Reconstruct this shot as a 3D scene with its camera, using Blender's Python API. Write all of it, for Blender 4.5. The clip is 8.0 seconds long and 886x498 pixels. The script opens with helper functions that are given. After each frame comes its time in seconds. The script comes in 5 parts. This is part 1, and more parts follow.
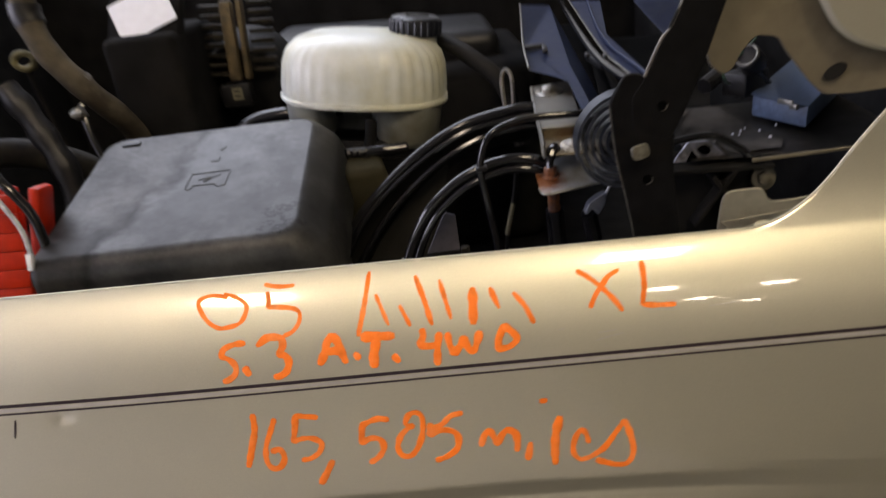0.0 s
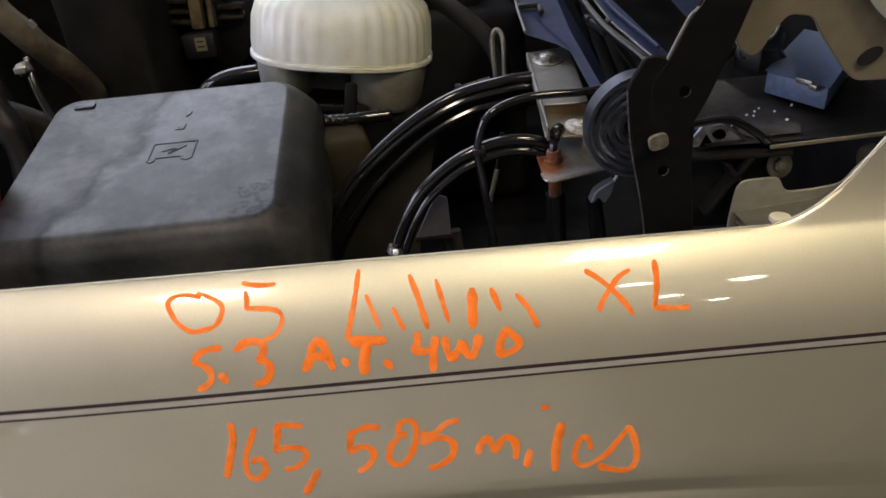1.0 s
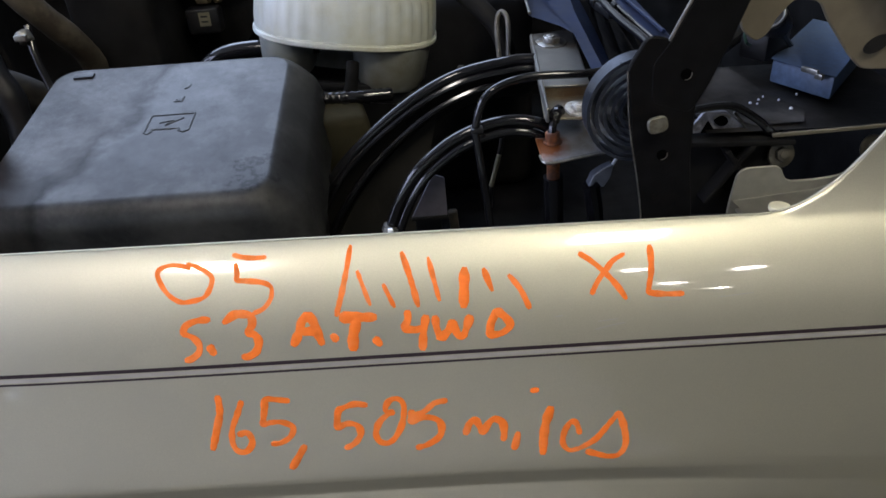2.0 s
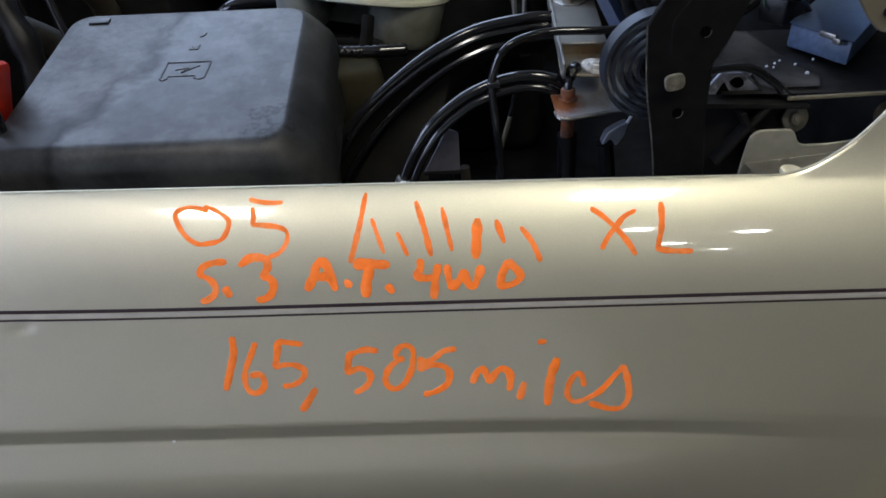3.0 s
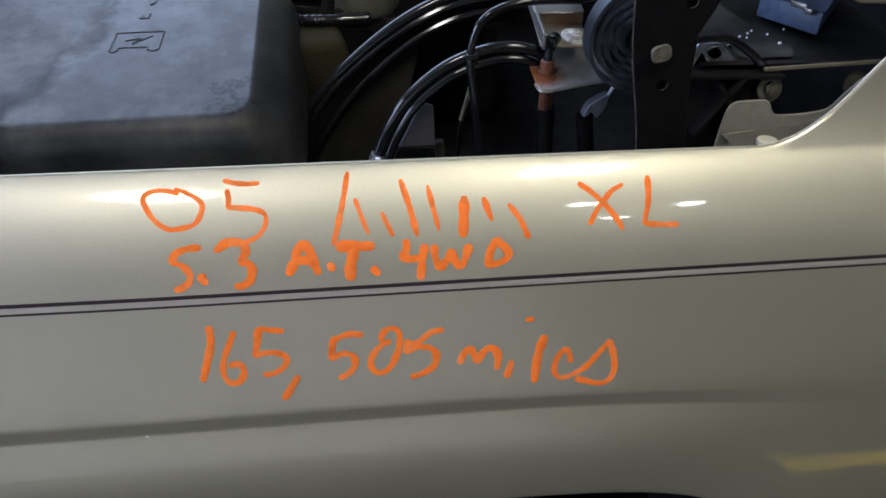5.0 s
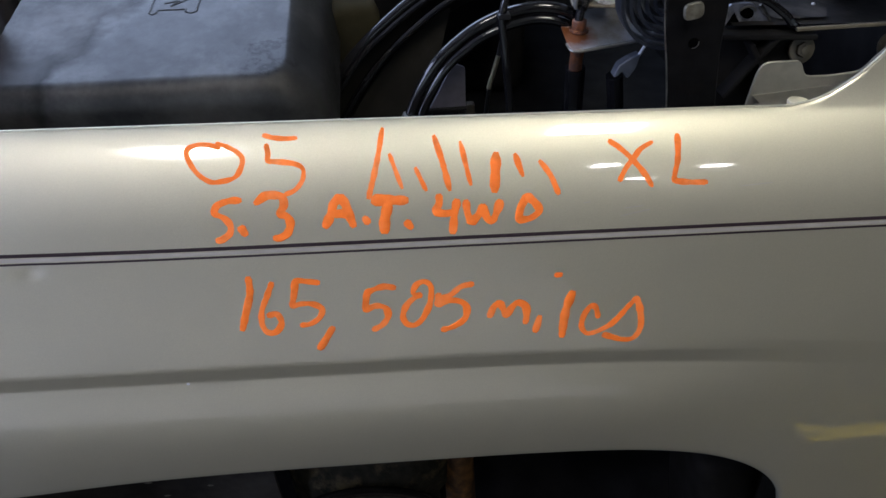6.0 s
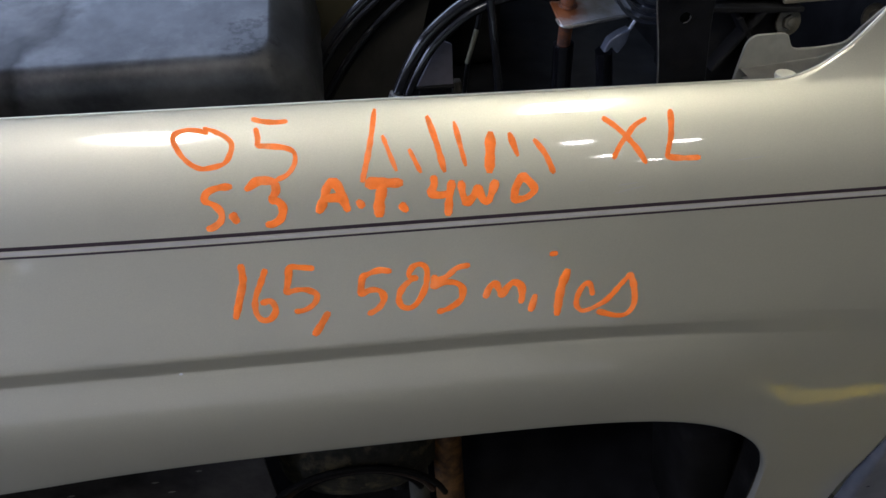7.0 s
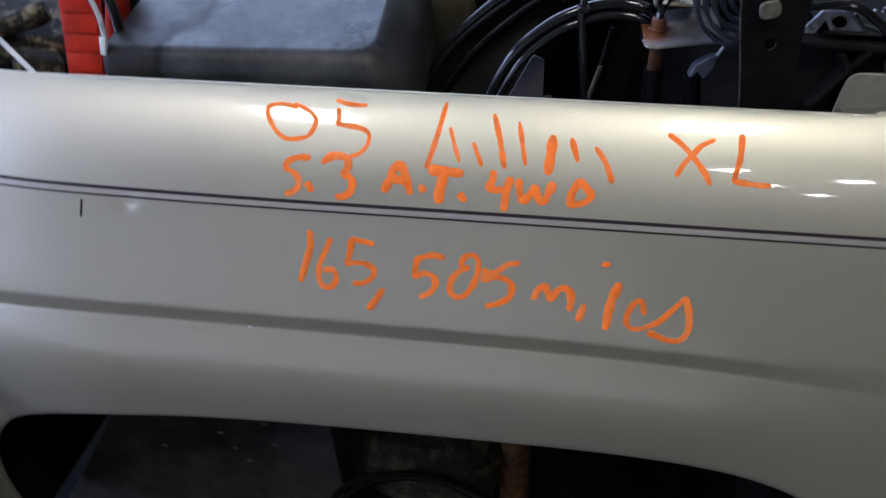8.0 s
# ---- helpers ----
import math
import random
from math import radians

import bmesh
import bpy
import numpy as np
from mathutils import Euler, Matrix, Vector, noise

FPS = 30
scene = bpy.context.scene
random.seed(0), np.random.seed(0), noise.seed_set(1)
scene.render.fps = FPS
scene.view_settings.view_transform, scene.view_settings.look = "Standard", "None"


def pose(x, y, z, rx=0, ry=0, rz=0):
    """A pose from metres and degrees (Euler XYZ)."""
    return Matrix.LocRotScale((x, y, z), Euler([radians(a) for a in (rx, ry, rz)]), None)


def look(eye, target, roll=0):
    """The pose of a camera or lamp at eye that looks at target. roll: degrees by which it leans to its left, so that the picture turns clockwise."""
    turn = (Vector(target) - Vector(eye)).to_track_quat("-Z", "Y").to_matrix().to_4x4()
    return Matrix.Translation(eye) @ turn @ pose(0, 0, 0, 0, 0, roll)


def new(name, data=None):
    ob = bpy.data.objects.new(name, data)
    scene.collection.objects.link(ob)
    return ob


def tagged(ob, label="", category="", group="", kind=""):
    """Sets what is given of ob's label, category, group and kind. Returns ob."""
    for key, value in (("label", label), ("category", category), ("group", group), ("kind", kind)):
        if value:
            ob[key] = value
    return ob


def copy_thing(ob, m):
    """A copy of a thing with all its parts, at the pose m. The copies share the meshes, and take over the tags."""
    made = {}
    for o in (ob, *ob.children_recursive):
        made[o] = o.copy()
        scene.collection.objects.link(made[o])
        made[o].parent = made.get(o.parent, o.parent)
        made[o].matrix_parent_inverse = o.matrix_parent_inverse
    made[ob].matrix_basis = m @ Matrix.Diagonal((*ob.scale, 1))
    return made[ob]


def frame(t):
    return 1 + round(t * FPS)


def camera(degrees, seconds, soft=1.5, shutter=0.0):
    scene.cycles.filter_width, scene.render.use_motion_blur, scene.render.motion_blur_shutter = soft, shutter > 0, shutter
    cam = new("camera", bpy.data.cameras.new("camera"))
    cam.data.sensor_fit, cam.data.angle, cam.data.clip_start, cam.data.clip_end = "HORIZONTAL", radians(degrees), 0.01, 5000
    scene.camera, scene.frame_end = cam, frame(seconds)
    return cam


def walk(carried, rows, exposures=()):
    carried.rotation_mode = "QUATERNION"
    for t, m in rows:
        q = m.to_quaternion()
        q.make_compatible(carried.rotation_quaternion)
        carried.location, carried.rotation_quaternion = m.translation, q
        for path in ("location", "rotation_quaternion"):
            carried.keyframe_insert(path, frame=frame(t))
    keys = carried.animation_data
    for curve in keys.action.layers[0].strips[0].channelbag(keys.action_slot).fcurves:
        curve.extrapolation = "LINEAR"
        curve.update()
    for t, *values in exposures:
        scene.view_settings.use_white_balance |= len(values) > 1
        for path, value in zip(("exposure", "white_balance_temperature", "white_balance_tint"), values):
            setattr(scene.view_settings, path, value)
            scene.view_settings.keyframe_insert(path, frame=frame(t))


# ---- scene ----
cam = camera(64.9, 8.0, 1.5, 0.5)
PATH = [
    (0, (0.046, -0.601, 1.399), (0.002, 1.206, 0.543), -7.3),
    (0.1, (0.0183, -0.577, 1.4061), (0.0358, 1.2015, 0.4914), -7.12),
    (0.2, (-0.0008, -0.5605, 1.4095), (0.0972, 1.1977, 0.4613), -6.47),
    (0.3, (-0.0131, -0.5467, 1.4139), (0.1512, 1.184, 0.4252), -5.85),
    (0.4, (-0.0161, -0.5362, 1.4149), (0.1304, 1.194, 0.4225), -6.36),
    (0.5, (-0.014, -0.526, 1.42), (0.125, 1.198, 0.415), -6.0),
    (0.6, (-0.0135, -0.5231, 1.4254), (0.1057, 1.2214, 0.4546), -5.77),
    (0.7, (-0.0013, -0.5275, 1.4309), (0.0751, 1.2341, 0.4871), -6.54),
    (0.8, (0.0091, -0.5258, 1.4318), (0.0358, 1.2189, 0.4544), -6.97),
    (0.9, (0.0152, -0.5205, 1.426), (0.0645, 1.2061, 0.4179), -5.73),
    (1, (0.021, -0.521, 1.42), (0.06, 1.2, 0.403), -5.5),
    (1.2, (0.032, -0.524, 1.417), (0.016, 1.205, 0.411), -5.4),
    (2.3, (0.0277, -0.5208, 1.4052), (0.0615, 1.1746, 0.3447), -3.56),
    (2.5, (0.024, -0.523, 1.401), (0.061, 1.166, 0.329), -3.2),
    (2.6, (0.0251, -0.527, 1.395), (0.0733, 1.1577, 0.3183), -2.66),
    (2.7, (0.0292, -0.5286, 1.3955), (0.0811, 1.1536, 0.315), -2.64),
    (2.8, (0.0267, -0.5296, 1.4003), (0.084, 1.1414, 0.3029), -2.63),
    (2.9, (0.0236, -0.5342, 1.3996), (0.0573, 1.1335, 0.2961), -2.7),
    (3, (0.019, -0.538, 1.398), (0.032, 1.123, 0.284), -2.4),
    (3.2, (0.0183, -0.5374, 1.3995), (0.0261, 1.1181, 0.2773), -3.09),
    (3.3, (0.0166, -0.5366, 1.3959), (0.0393, 1.1156, 0.2692), -2.31),
    (3.5, (0.014, -0.537, 1.403), (0.041, 1.124, 0.289), -2.2),
    (3.7, (0.013, -0.5371, 1.4047), (0.0438, 1.1193, 0.2844), -1.93),
    (4, (0.009, -0.534, 1.403), (0.077, 1.116, 0.274), -1.1),
    (4.2, (0.0093, -0.5318, 1.4031), (0.0871, 1.1161, 0.2725), -0.81),
    (5.3, (-0.04, -0.512, 1.389), (0.156, 1.074, 0.187), -0.4),
    (5.5, (-0.049, -0.523, 1.386), (0.111, 1.064, 0.179), -0.9),
    (5.7, (-0.0447, -0.5322, 1.3898), (0.0708, 1.0411, 0.1605), -1.15),
    (5.8, (-0.0436, -0.5348, 1.3861), (0.0842, 1.0322, 0.1499), -0.61),
    (6, (-0.032, -0.54, 1.387), (0.08, 1.03, 0.153), -1.3),
    (6.2, (-0.026, -0.5419, 1.3902), (0.0738, 1.0314, 0.1595), -1.7),
    (6.4, (-0.0253, -0.5422, 1.3908), (0.0853, 1.0259, 0.1543), -1.16),
    (6.5, (-0.023, -0.543, 1.389), (0.093, 1.018, 0.145), -0.9),
    (6.6, (-0.0265, -0.5406, 1.3875), (0.1045, 1.0044, 0.1242), -0.45),
    (6.7, (-0.0383, -0.5361, 1.3966), (0.0816, 0.9922, 0.1121), -0.74),
    (6.8, (-0.0447, -0.5323, 1.3963), (0.068, 0.989, 0.1029), -0.78),
    (6.9, (-0.0506, -0.5327, 1.3891), (0.11, 0.9901, 0.1025), -0.81),
    (7, (-0.054, -0.528, 1.39), (0.137, 0.984, 0.095), -0.8),
    (7.1, (-0.0511, -0.5358, 1.3843), (0.1423, 0.9899, 0.1057), -0.39),
    (7.2, (-0.0423, -0.5466, 1.3804), (0.0578, 0.9935, 0.1084), -1.48),
    (7.3, (-0.0256, -0.5552, 1.3734), (0.0293, 1.0085, 0.1277), -0.58),
    (7.4, (-0.0027, -0.5596, 1.3699), (0.0424, 1.0336, 0.1617), 0.48),
    (7.5, (0.012, -0.565, 1.373), (0.005, 1.047, 0.189), -0.2),
    (7.6, (0.0236, -0.5706, 1.3722), (-0.0323, 1.0587, 0.2136), 0.1),
    (7.7, (0.0295, -0.579, 1.3689), (-0.0797, 1.0555, 0.2215), -0.63),
    (7.8, (0.036, -0.5826, 1.3684), (-0.1336, 1.0354, 0.2052), -1.93),
    (7.9, (0.0332, -0.5887, 1.3633), (-0.1904, 1.0215, 0.1982), -3.03),
    (8, (0.027, -0.586, 1.364), (-0.183, 1.017, 0.187), -1.5),
]


WHITE = [(0.0, 0.25, 8300, 22), (1.2, 0.25, 7800, 20), (2.3, 0.20, 6450, 16), (4.2, 0.17, 6450, 15), (5.3, 0.15, 6300, 18), (7.2, 0.13, 6150, 19), (8.0, 0.09, 5950, 21)]
walk(cam, [(t, look(eye, target, roll)) for t, eye, target, roll in PATH], exposures=WHITE)

# ---- light ----
world = bpy.data.worlds.new("workshop_dusk")
world.use_nodes = True
world.node_tree.nodes["Background"].inputs["Color"].default_value = (0.55, 0.6, 0.7, 1)
world.node_tree.nodes["Background"].inputs["Strength"].default_value = 0.05
scene.world = world

LAMP_POWER = 56.0     # ceiling light diffusers
DOOR_POWER = 192.0    # daylight in the open roller door
SKY_POWER = 112.0      # cool fill from the added roof opening
DOOR_TINT = (0.60, 0.71, 1.0)
ROOF_TINT = (0.57, 0.74, 1.0)
TUBE_TINT = (1.0, 0.985, 0.90)


# ---- materials ----
def principled(name, base, rough=0.5, metal=0.0, vary=0.12, scale=30.0, bump=0.0, bump_scale=200.0, stain=None, stain_scale=6.0,
               stain_at=(0.48, 0.62), rough_vary=0.1, coat=0.0, coat_rough=0.03, spec=0.5):
    """Colour with grain at one scale, stains at a second, uneven gloss and fine relief."""
    m = bpy.data.materials.new(name)
    m.use_nodes = True
    nt = m.node_tree
    b = nt.nodes["Principled BSDF"]
    b.inputs["Metallic"].default_value = metal
    b.inputs["Specular IOR Level"].default_value = spec
    if coat:
        b.inputs["Coat Weight"].default_value = coat
        b.inputs["Coat Roughness"].default_value = coat_rough
        b.inputs["Coat IOR"].default_value = 1.68
    co = nt.nodes.new("ShaderNodeTexCoord")
    grain = nt.nodes.new("ShaderNodeTexNoise")
    grain.inputs["Scale"].default_value = scale
    grain.inputs["Detail"].default_value = 6
    nt.links.new(co.outputs["Object"], grain.inputs["Vector"])
    ramp = nt.nodes.new("ShaderNodeValToRGB")
    ramp.color_ramp.elements[0].position, ramp.color_ramp.elements[1].position = 0.3, 0.7
    lo = [max(0, c * (1 - vary)) for c in base]
    hi = [min(1, c * (1 + vary)) for c in base]
    ramp.color_ramp.elements[0].color, ramp.color_ramp.elements[1].color = (*lo, 1), (*hi, 1)
    nt.links.new(grain.outputs["Fac"], ramp.inputs["Fac"])
    colour = ramp.outputs["Color"]
    if stain:
        big = nt.nodes.new("ShaderNodeTexNoise")
        big.inputs["Scale"].default_value = stain_scale
        big.inputs["Detail"].default_value = 8
        big.inputs["Roughness"].default_value = 0.65
        nt.links.new(co.outputs["Object"], big.inputs["Vector"])
        mask = nt.nodes.new("ShaderNodeMapRange")
        mask.inputs["From Min"].default_value, mask.inputs["From Max"].default_value = stain_at
        nt.links.new(big.outputs["Fac"], mask.inputs["Value"])
        mix = nt.nodes.new("ShaderNodeMix")
        mix.data_type = "RGBA"
        mix.inputs["B"].default_value = (*stain, 1)
        for s in mix.inputs:
            if s.name == "A" and s.type == "RGBA":
                nt.links.new(colour, s)
            if s.name == "B" and s.type == "RGBA":
                s.default_value = (*stain, 1)
        nt.links.new(mask.outputs["Result"], mix.inputs["Factor"])
        colour = next(o for o in mix.outputs if o.type == "RGBA")
    nt.links.new(colour, b.inputs["Base Color"])
    gloss = nt.nodes.new("ShaderNodeMapRange")
    gloss.inputs["To Min"].default_value = max(0.02, rough - rough_vary)
    gloss.inputs["To Max"].default_value = min(1.0, rough + rough_vary)
    nt.links.new(grain.outputs["Fac"], gloss.inputs["Value"])
    nt.links.new(gloss.outputs["Result"], b.inputs["Roughness"])
    if bump:
        fine = nt.nodes.new("ShaderNodeTexNoise")
        fine.inputs["Scale"].default_value = bump_scale
        fine.inputs["Detail"].default_value = 4
        nt.links.new(co.outputs["Object"], fine.inputs["Vector"])
        bm_ = nt.nodes.new("ShaderNodeBump")
        bm_.inputs["Strength"].default_value = bump
        bm_.inputs["Distance"].default_value = 0.002
        nt.links.new(fine.outputs["Fac"], bm_.inputs["Height"])
        nt.links.new(bm_.outputs["Normal"], b.inputs["Normal"])
    return m


def emitter(name, colour, strength):
    m = bpy.data.materials.new(name)
    m.use_nodes = True
    nt = m.node_tree
    e = nt.nodes.new("ShaderNodeEmission")
    e.inputs["Color"].default_value, e.inputs["Strength"].default_value = (*colour, 1), strength
    nt.links.new(e.outputs["Emission"], nt.nodes["Material Output"].inputs["Surface"])
    return m


def fading_edges(m, half_x, half_y):
    """A diffuser that is brightest over its tube and fades towards its rim."""
    nt = m.node_tree
    e = next(n for n in nt.nodes if n.type == "EMISSION")
    co, scaled, far, fall = nt.nodes.new("ShaderNodeTexCoord"), nt.nodes.new("ShaderNodeVectorMath"), nt.nodes.new("ShaderNodeVectorMath"), nt.nodes.new("ShaderNodeMapRange")
    scaled.operation, scaled.inputs[1].default_value = "MULTIPLY", (1 / half_x, 1 / half_y, 0)
    far.operation = "LENGTH"
    fall.interpolation_type = "SMOOTHSTEP"
    fall.inputs["From Min"].default_value, fall.inputs["From Max"].default_value = 0.1, 1.05
    fall.inputs["To Min"].default_value, fall.inputs["To Max"].default_value = e.inputs["Strength"].default_value, 0.4
    nt.links.new(co.outputs["Object"], scaled.inputs[0])
    nt.links.new(scaled.outputs["Vector"], far.inputs[0])
    nt.links.new(far.outputs["Value"], fall.inputs["Value"])
    nt.links.new(fall.outputs["Result"], e.inputs["Strength"])


PAINT = principled("pewter_metallic_paint", (0.582, 0.562, 0.450), 0.48, 0.79, 0.05, 900, 0.0, coat=1.0, coat_rough=0.055,
                   stain=(0.54, 0.525, 0.43), stain_scale=5, stain_at=(0.5, 0.8), rough_vary=0.05)
# Shaded copy of the body paint: the stay's dimness is in the base colour.
PAINT_SHADED = principled("pewter_paint_shaded", (0.205, 0.192, 0.155), 0.5, 0.3, 0.12, 60, 0.1, 300, stain=(0.12, 0.105, 0.08), stain_scale=9, stain_at=(0.52, 0.72))
# Body paint darkened in its colour for the shade on the down-facing hood sheet.
HOOD_SHADED = principled("hood_underside_shaded", (0.135, 0.115, 0.080), 0.6, 0.2, 0.15, 40, 0.1, 300, stain=(0.085, 0.07, 0.048), stain_scale=7, stain_at=(0.48, 0.68), spec=0.3)
STRIPE = principled("stripe_film", (0.025, 0.015, 0.02), 0.35, 0, 0.1, 50)
PALE_FILM = principled("pale_film", (0.50, 0.485, 0.46), 0.42, 0.5, 0.08, 60)
MARKER = principled("orange_paint_marker", (1.0, 0.20, 0.022), 0.6, 0, 0.10, 120, 0.05, 500, stain=(1.0, 0.28, 0.075), stain_scale=38, stain_at=(0.48, 0.70), rough_vary=0.1, spec=0.3)


def thin_spots(m):
    """The marker runs thin in streaks, so that the paint under it shows."""
    nt = m.node_tree
    co, streak, cover = nt.nodes.new("ShaderNodeTexCoord"), nt.nodes.new("ShaderNodeTexNoise"), nt.nodes.new("ShaderNodeMapRange")
    streak.inputs["Scale"].default_value, streak.inputs["Detail"].default_value = 55, 6
    cover.inputs["From Min"].default_value, cover.inputs["From Max"].default_value = 0.33, 0.46
    cover.inputs["To Min"].default_value, cover.inputs["To Max"].default_value = 0.84, 1.0
    nt.links.new(co.outputs["Object"], streak.inputs["Vector"])
    nt.links.new(streak.outputs["Fac"], cover.inputs["Value"])
    nt.links.new(cover.outputs["Result"], nt.nodes["Principled BSDF"].inputs["Alpha"])


thin_spots(MARKER)
LID = principled("dusty_black_plastic", (0.0085, 0.0085, 0.0088), 0.46, 0, 0.35, 140, 0.12, 1500, stain=(0.030, 0.029, 0.0275), stain_scale=8, stain_at=(0.44, 0.70), rough_vary=0.14, spec=0.5)


def tide_mark(m):
    """A dried brownish splash with a dark tide line over one corner of the lid."""
    nt = m.node_tree
    b = nt.nodes["Principled BSDF"]
    old = b.inputs["Base Color"].links[0].from_socket
    co = nt.nodes.new("ShaderNodeTexCoord")
    wob = nt.nodes.new("ShaderNodeTexNoise")
    wob.inputs["Scale"].default_value, wob.inputs["Detail"].default_value = 14, 7
    nt.links.new(co.outputs["Object"], wob.inputs["Vector"])
    dot = nt.nodes.new("ShaderNodeVectorMath")
    dot.operation = "DOT_PRODUCT"
    dot.inputs[1].default_value = (0.94, -0.34, 0.0)
    nt.links.new(co.outputs["Object"], dot.inputs[0])
    add = nt.nodes.new("ShaderNodeMath")
    add.operation = "MULTIPLY_ADD"
    add.inputs[1].default_value = 0.12
    nt.links.new(wob.outputs["Fac"], add.inputs[0])
    nt.links.new(dot.outputs["Value"], add.inputs[2])
    ramp = nt.nodes.new("ShaderNodeValToRGB")
    e = ramp.color_ramp.elements
    e[0].position, e[0].color = 0.0, (1.1, 1.02, 0.90, 1)
    e[1].position, e[1].color = 1.0, (1.5, 1.55, 1.6, 1)
    for pos, c in ((0.480, (1.12, 1.03, 0.90, 1)), (0.500, (0.72, 0.66, 0.60, 1)), (0.516, (1.5, 1.52, 1.54, 1))):
        n = ramp.color_ramp.elements.new(pos)
        n.color = c
    shift = nt.nodes.new("ShaderNodeMath")
    shift.operation = "ADD"
    shift.inputs[1].default_value = 0.488
    nt.links.new(add.outputs["Value"], shift.inputs[0])
    nt.links.new(shift.outputs["Value"], ramp.inputs["Fac"])
    mix = nt.nodes.new("ShaderNodeVectorMath")
    mix.operation = "MULTIPLY"
    nt.links.new(old, mix.inputs[0])
    nt.links.new(ramp.outputs["Color"], mix.inputs[1])
    nt.links.new(mix.outputs["Vector"], b.inputs["Base Color"])
    # dark scuffs rubbed into the near rear corner
    near, scuff, edge, dark = nt.nodes.new("ShaderNodeVectorMath"), nt.nodes.new("ShaderNodeTexNoise"), nt.nodes.new("ShaderNodeMapRange"), nt.nodes.new("ShaderNodeMapRange")
    near.operation, near.inputs[1].default_value = "DISTANCE", (0.118, -0.108, 0.17)
    scuff.inputs["Scale"].default_value, scuff.inputs["Detail"].default_value, scuff.inputs["Roughness"].default_value = 42, 9, 0.75
    edge.inputs["From Min"].default_value, edge.inputs["From Max"].default_value = 0.010, 0.060
    edge.inputs["To Min"].default_value, edge.inputs["To Max"].default_value = 0.085, -0.12
    dark.inputs["From Min"].default_value, dark.inputs["From Max"].default_value = 0.53, 0.60
    dark.inputs["To Min"].default_value, dark.inputs["To Max"].default_value = 1.0, 0.58
    sum_ = nt.nodes.new("ShaderNodeMath")
    nt.links.new(co.outputs["Object"], near.inputs[0])
    nt.links.new(co.outputs["Object"], scuff.inputs["Vector"])
    nt.links.new(near.outputs["Value"], edge.inputs["Value"])
    nt.links.new(scuff.outputs["Fac"], sum_.inputs[0])
    nt.links.new(edge.outputs["Result"], sum_.inputs[1])
    nt.links.new(sum_.outputs["Value"], dark.inputs["Value"])
    worn = nt.nodes.new("ShaderNodeVectorMath")
    worn.operation = "SCALE"
    nt.links.new(mix.outputs["Vector"], worn.inputs[0])
    nt.links.new(dark.outputs["Result"], worn.inputs["Scale"])
    nt.links.new(worn.outputs["Vector"], b.inputs["Base Color"])
    # the dried film is duller than the wiped plastic, and both are blotched
    blot = nt.nodes.new("ShaderNodeTexNoise")
    blot.inputs["Scale"].default_value, blot.inputs["Detail"].default_value, blot.inputs["Roughness"].default_value = 16, 9, 0.7
    nt.links.new(co.outputs["Object"], blot.inputs["Vector"])
    film = nt.nodes.new("ShaderNodeMapRange")
    film.inputs["From Min"].default_value, film.inputs["From Max"].default_value = 0.32, 0.68
    film.inputs["To Min"].default_value, film.inputs["To Max"].default_value = 0.18, 0.37
    nt.links.new(blot.outputs["Fac"], film.inputs["Value"])
    dull = nt.nodes.new("ShaderNodeMath")
    dull.operation = "MULTIPLY"
    nt.links.new(film.outputs["Result"], dull.inputs[0])
    nt.links.new(ramp.outputs["Color"], dull.inputs[1])
    rubbed = nt.nodes.new("ShaderNodeMath")
    rubbed.operation = "MULTIPLY"
    nt.links.new(dull.outputs["Value"], rubbed.inputs[0])
    nt.links.new(dark.outputs["Result"], rubbed.inputs[1])
    nt.links.new(rubbed.outputs["Value"], b.inputs["Specular IOR Level"])


tide_mark(LID)


def orange_peel(m):
    """The slight waviness of sprayed clear coat."""
    nt = m.node_tree
    co, wave, relief = nt.nodes.new("ShaderNodeTexCoord"), nt.nodes.new("ShaderNodeTexNoise"), nt.nodes.new("ShaderNodeBump")
    wave.inputs["Scale"].default_value, wave.inputs["Detail"].default_value = 110, 3
    relief.inputs["Strength"].default_value, relief.inputs["Distance"].default_value = 0.008, 0.002
    nt.links.new(co.outputs["Object"], wave.inputs["Vector"])
    nt.links.new(wave.outputs["Fac"], relief.inputs["Height"])
    nt.links.new(relief.outputs["Normal"], nt.nodes["Principled BSDF"].inputs["Coat Normal"])


orange_peel(PAINT)
BLACK = principled("black_plastic", (0.009, 0.009, 0.010), 0.42, 0, 0.25, 60, 0.12, 400, stain=(0.026, 0.024, 0.021), stain_scale=14, stain_at=(0.55, 0.8), spec=0.3)
GLOSSBLACK = principled("wet_black_paint", (0.007, 0.0065, 0.006), 0.45, 0, 0.5, 25, 0.15, 120, stain=(0.022, 0.019, 0.016), stain_scale=11, stain_at=(0.5, 0.66), rough_vary=0.2, spec=0.2)
RUBBER = principled("black_rubber", (0.006, 0.006, 0.007), 0.13, 0, 0.3, 90, 0.0, 300, stain=(0.016, 0.015, 0.013), stain_scale=18, stain_at=(0.55, 0.8), rough_vary=0.05, spec=0.45)
HINGE = principled("black_hinge_paint", (0.0042, 0.0042, 0.0044), 0.6, 0, 0.3, 70, 0.2, 350, stain=(0.010, 0.008, 0.0065), stain_scale=16, stain_at=(0.55, 0.75), spec=0.07)
SPRING = principled("spring_steel", (0.040, 0.048, 0.066), 0.32, 0.75, 0.2, 80, 0.1, 300)
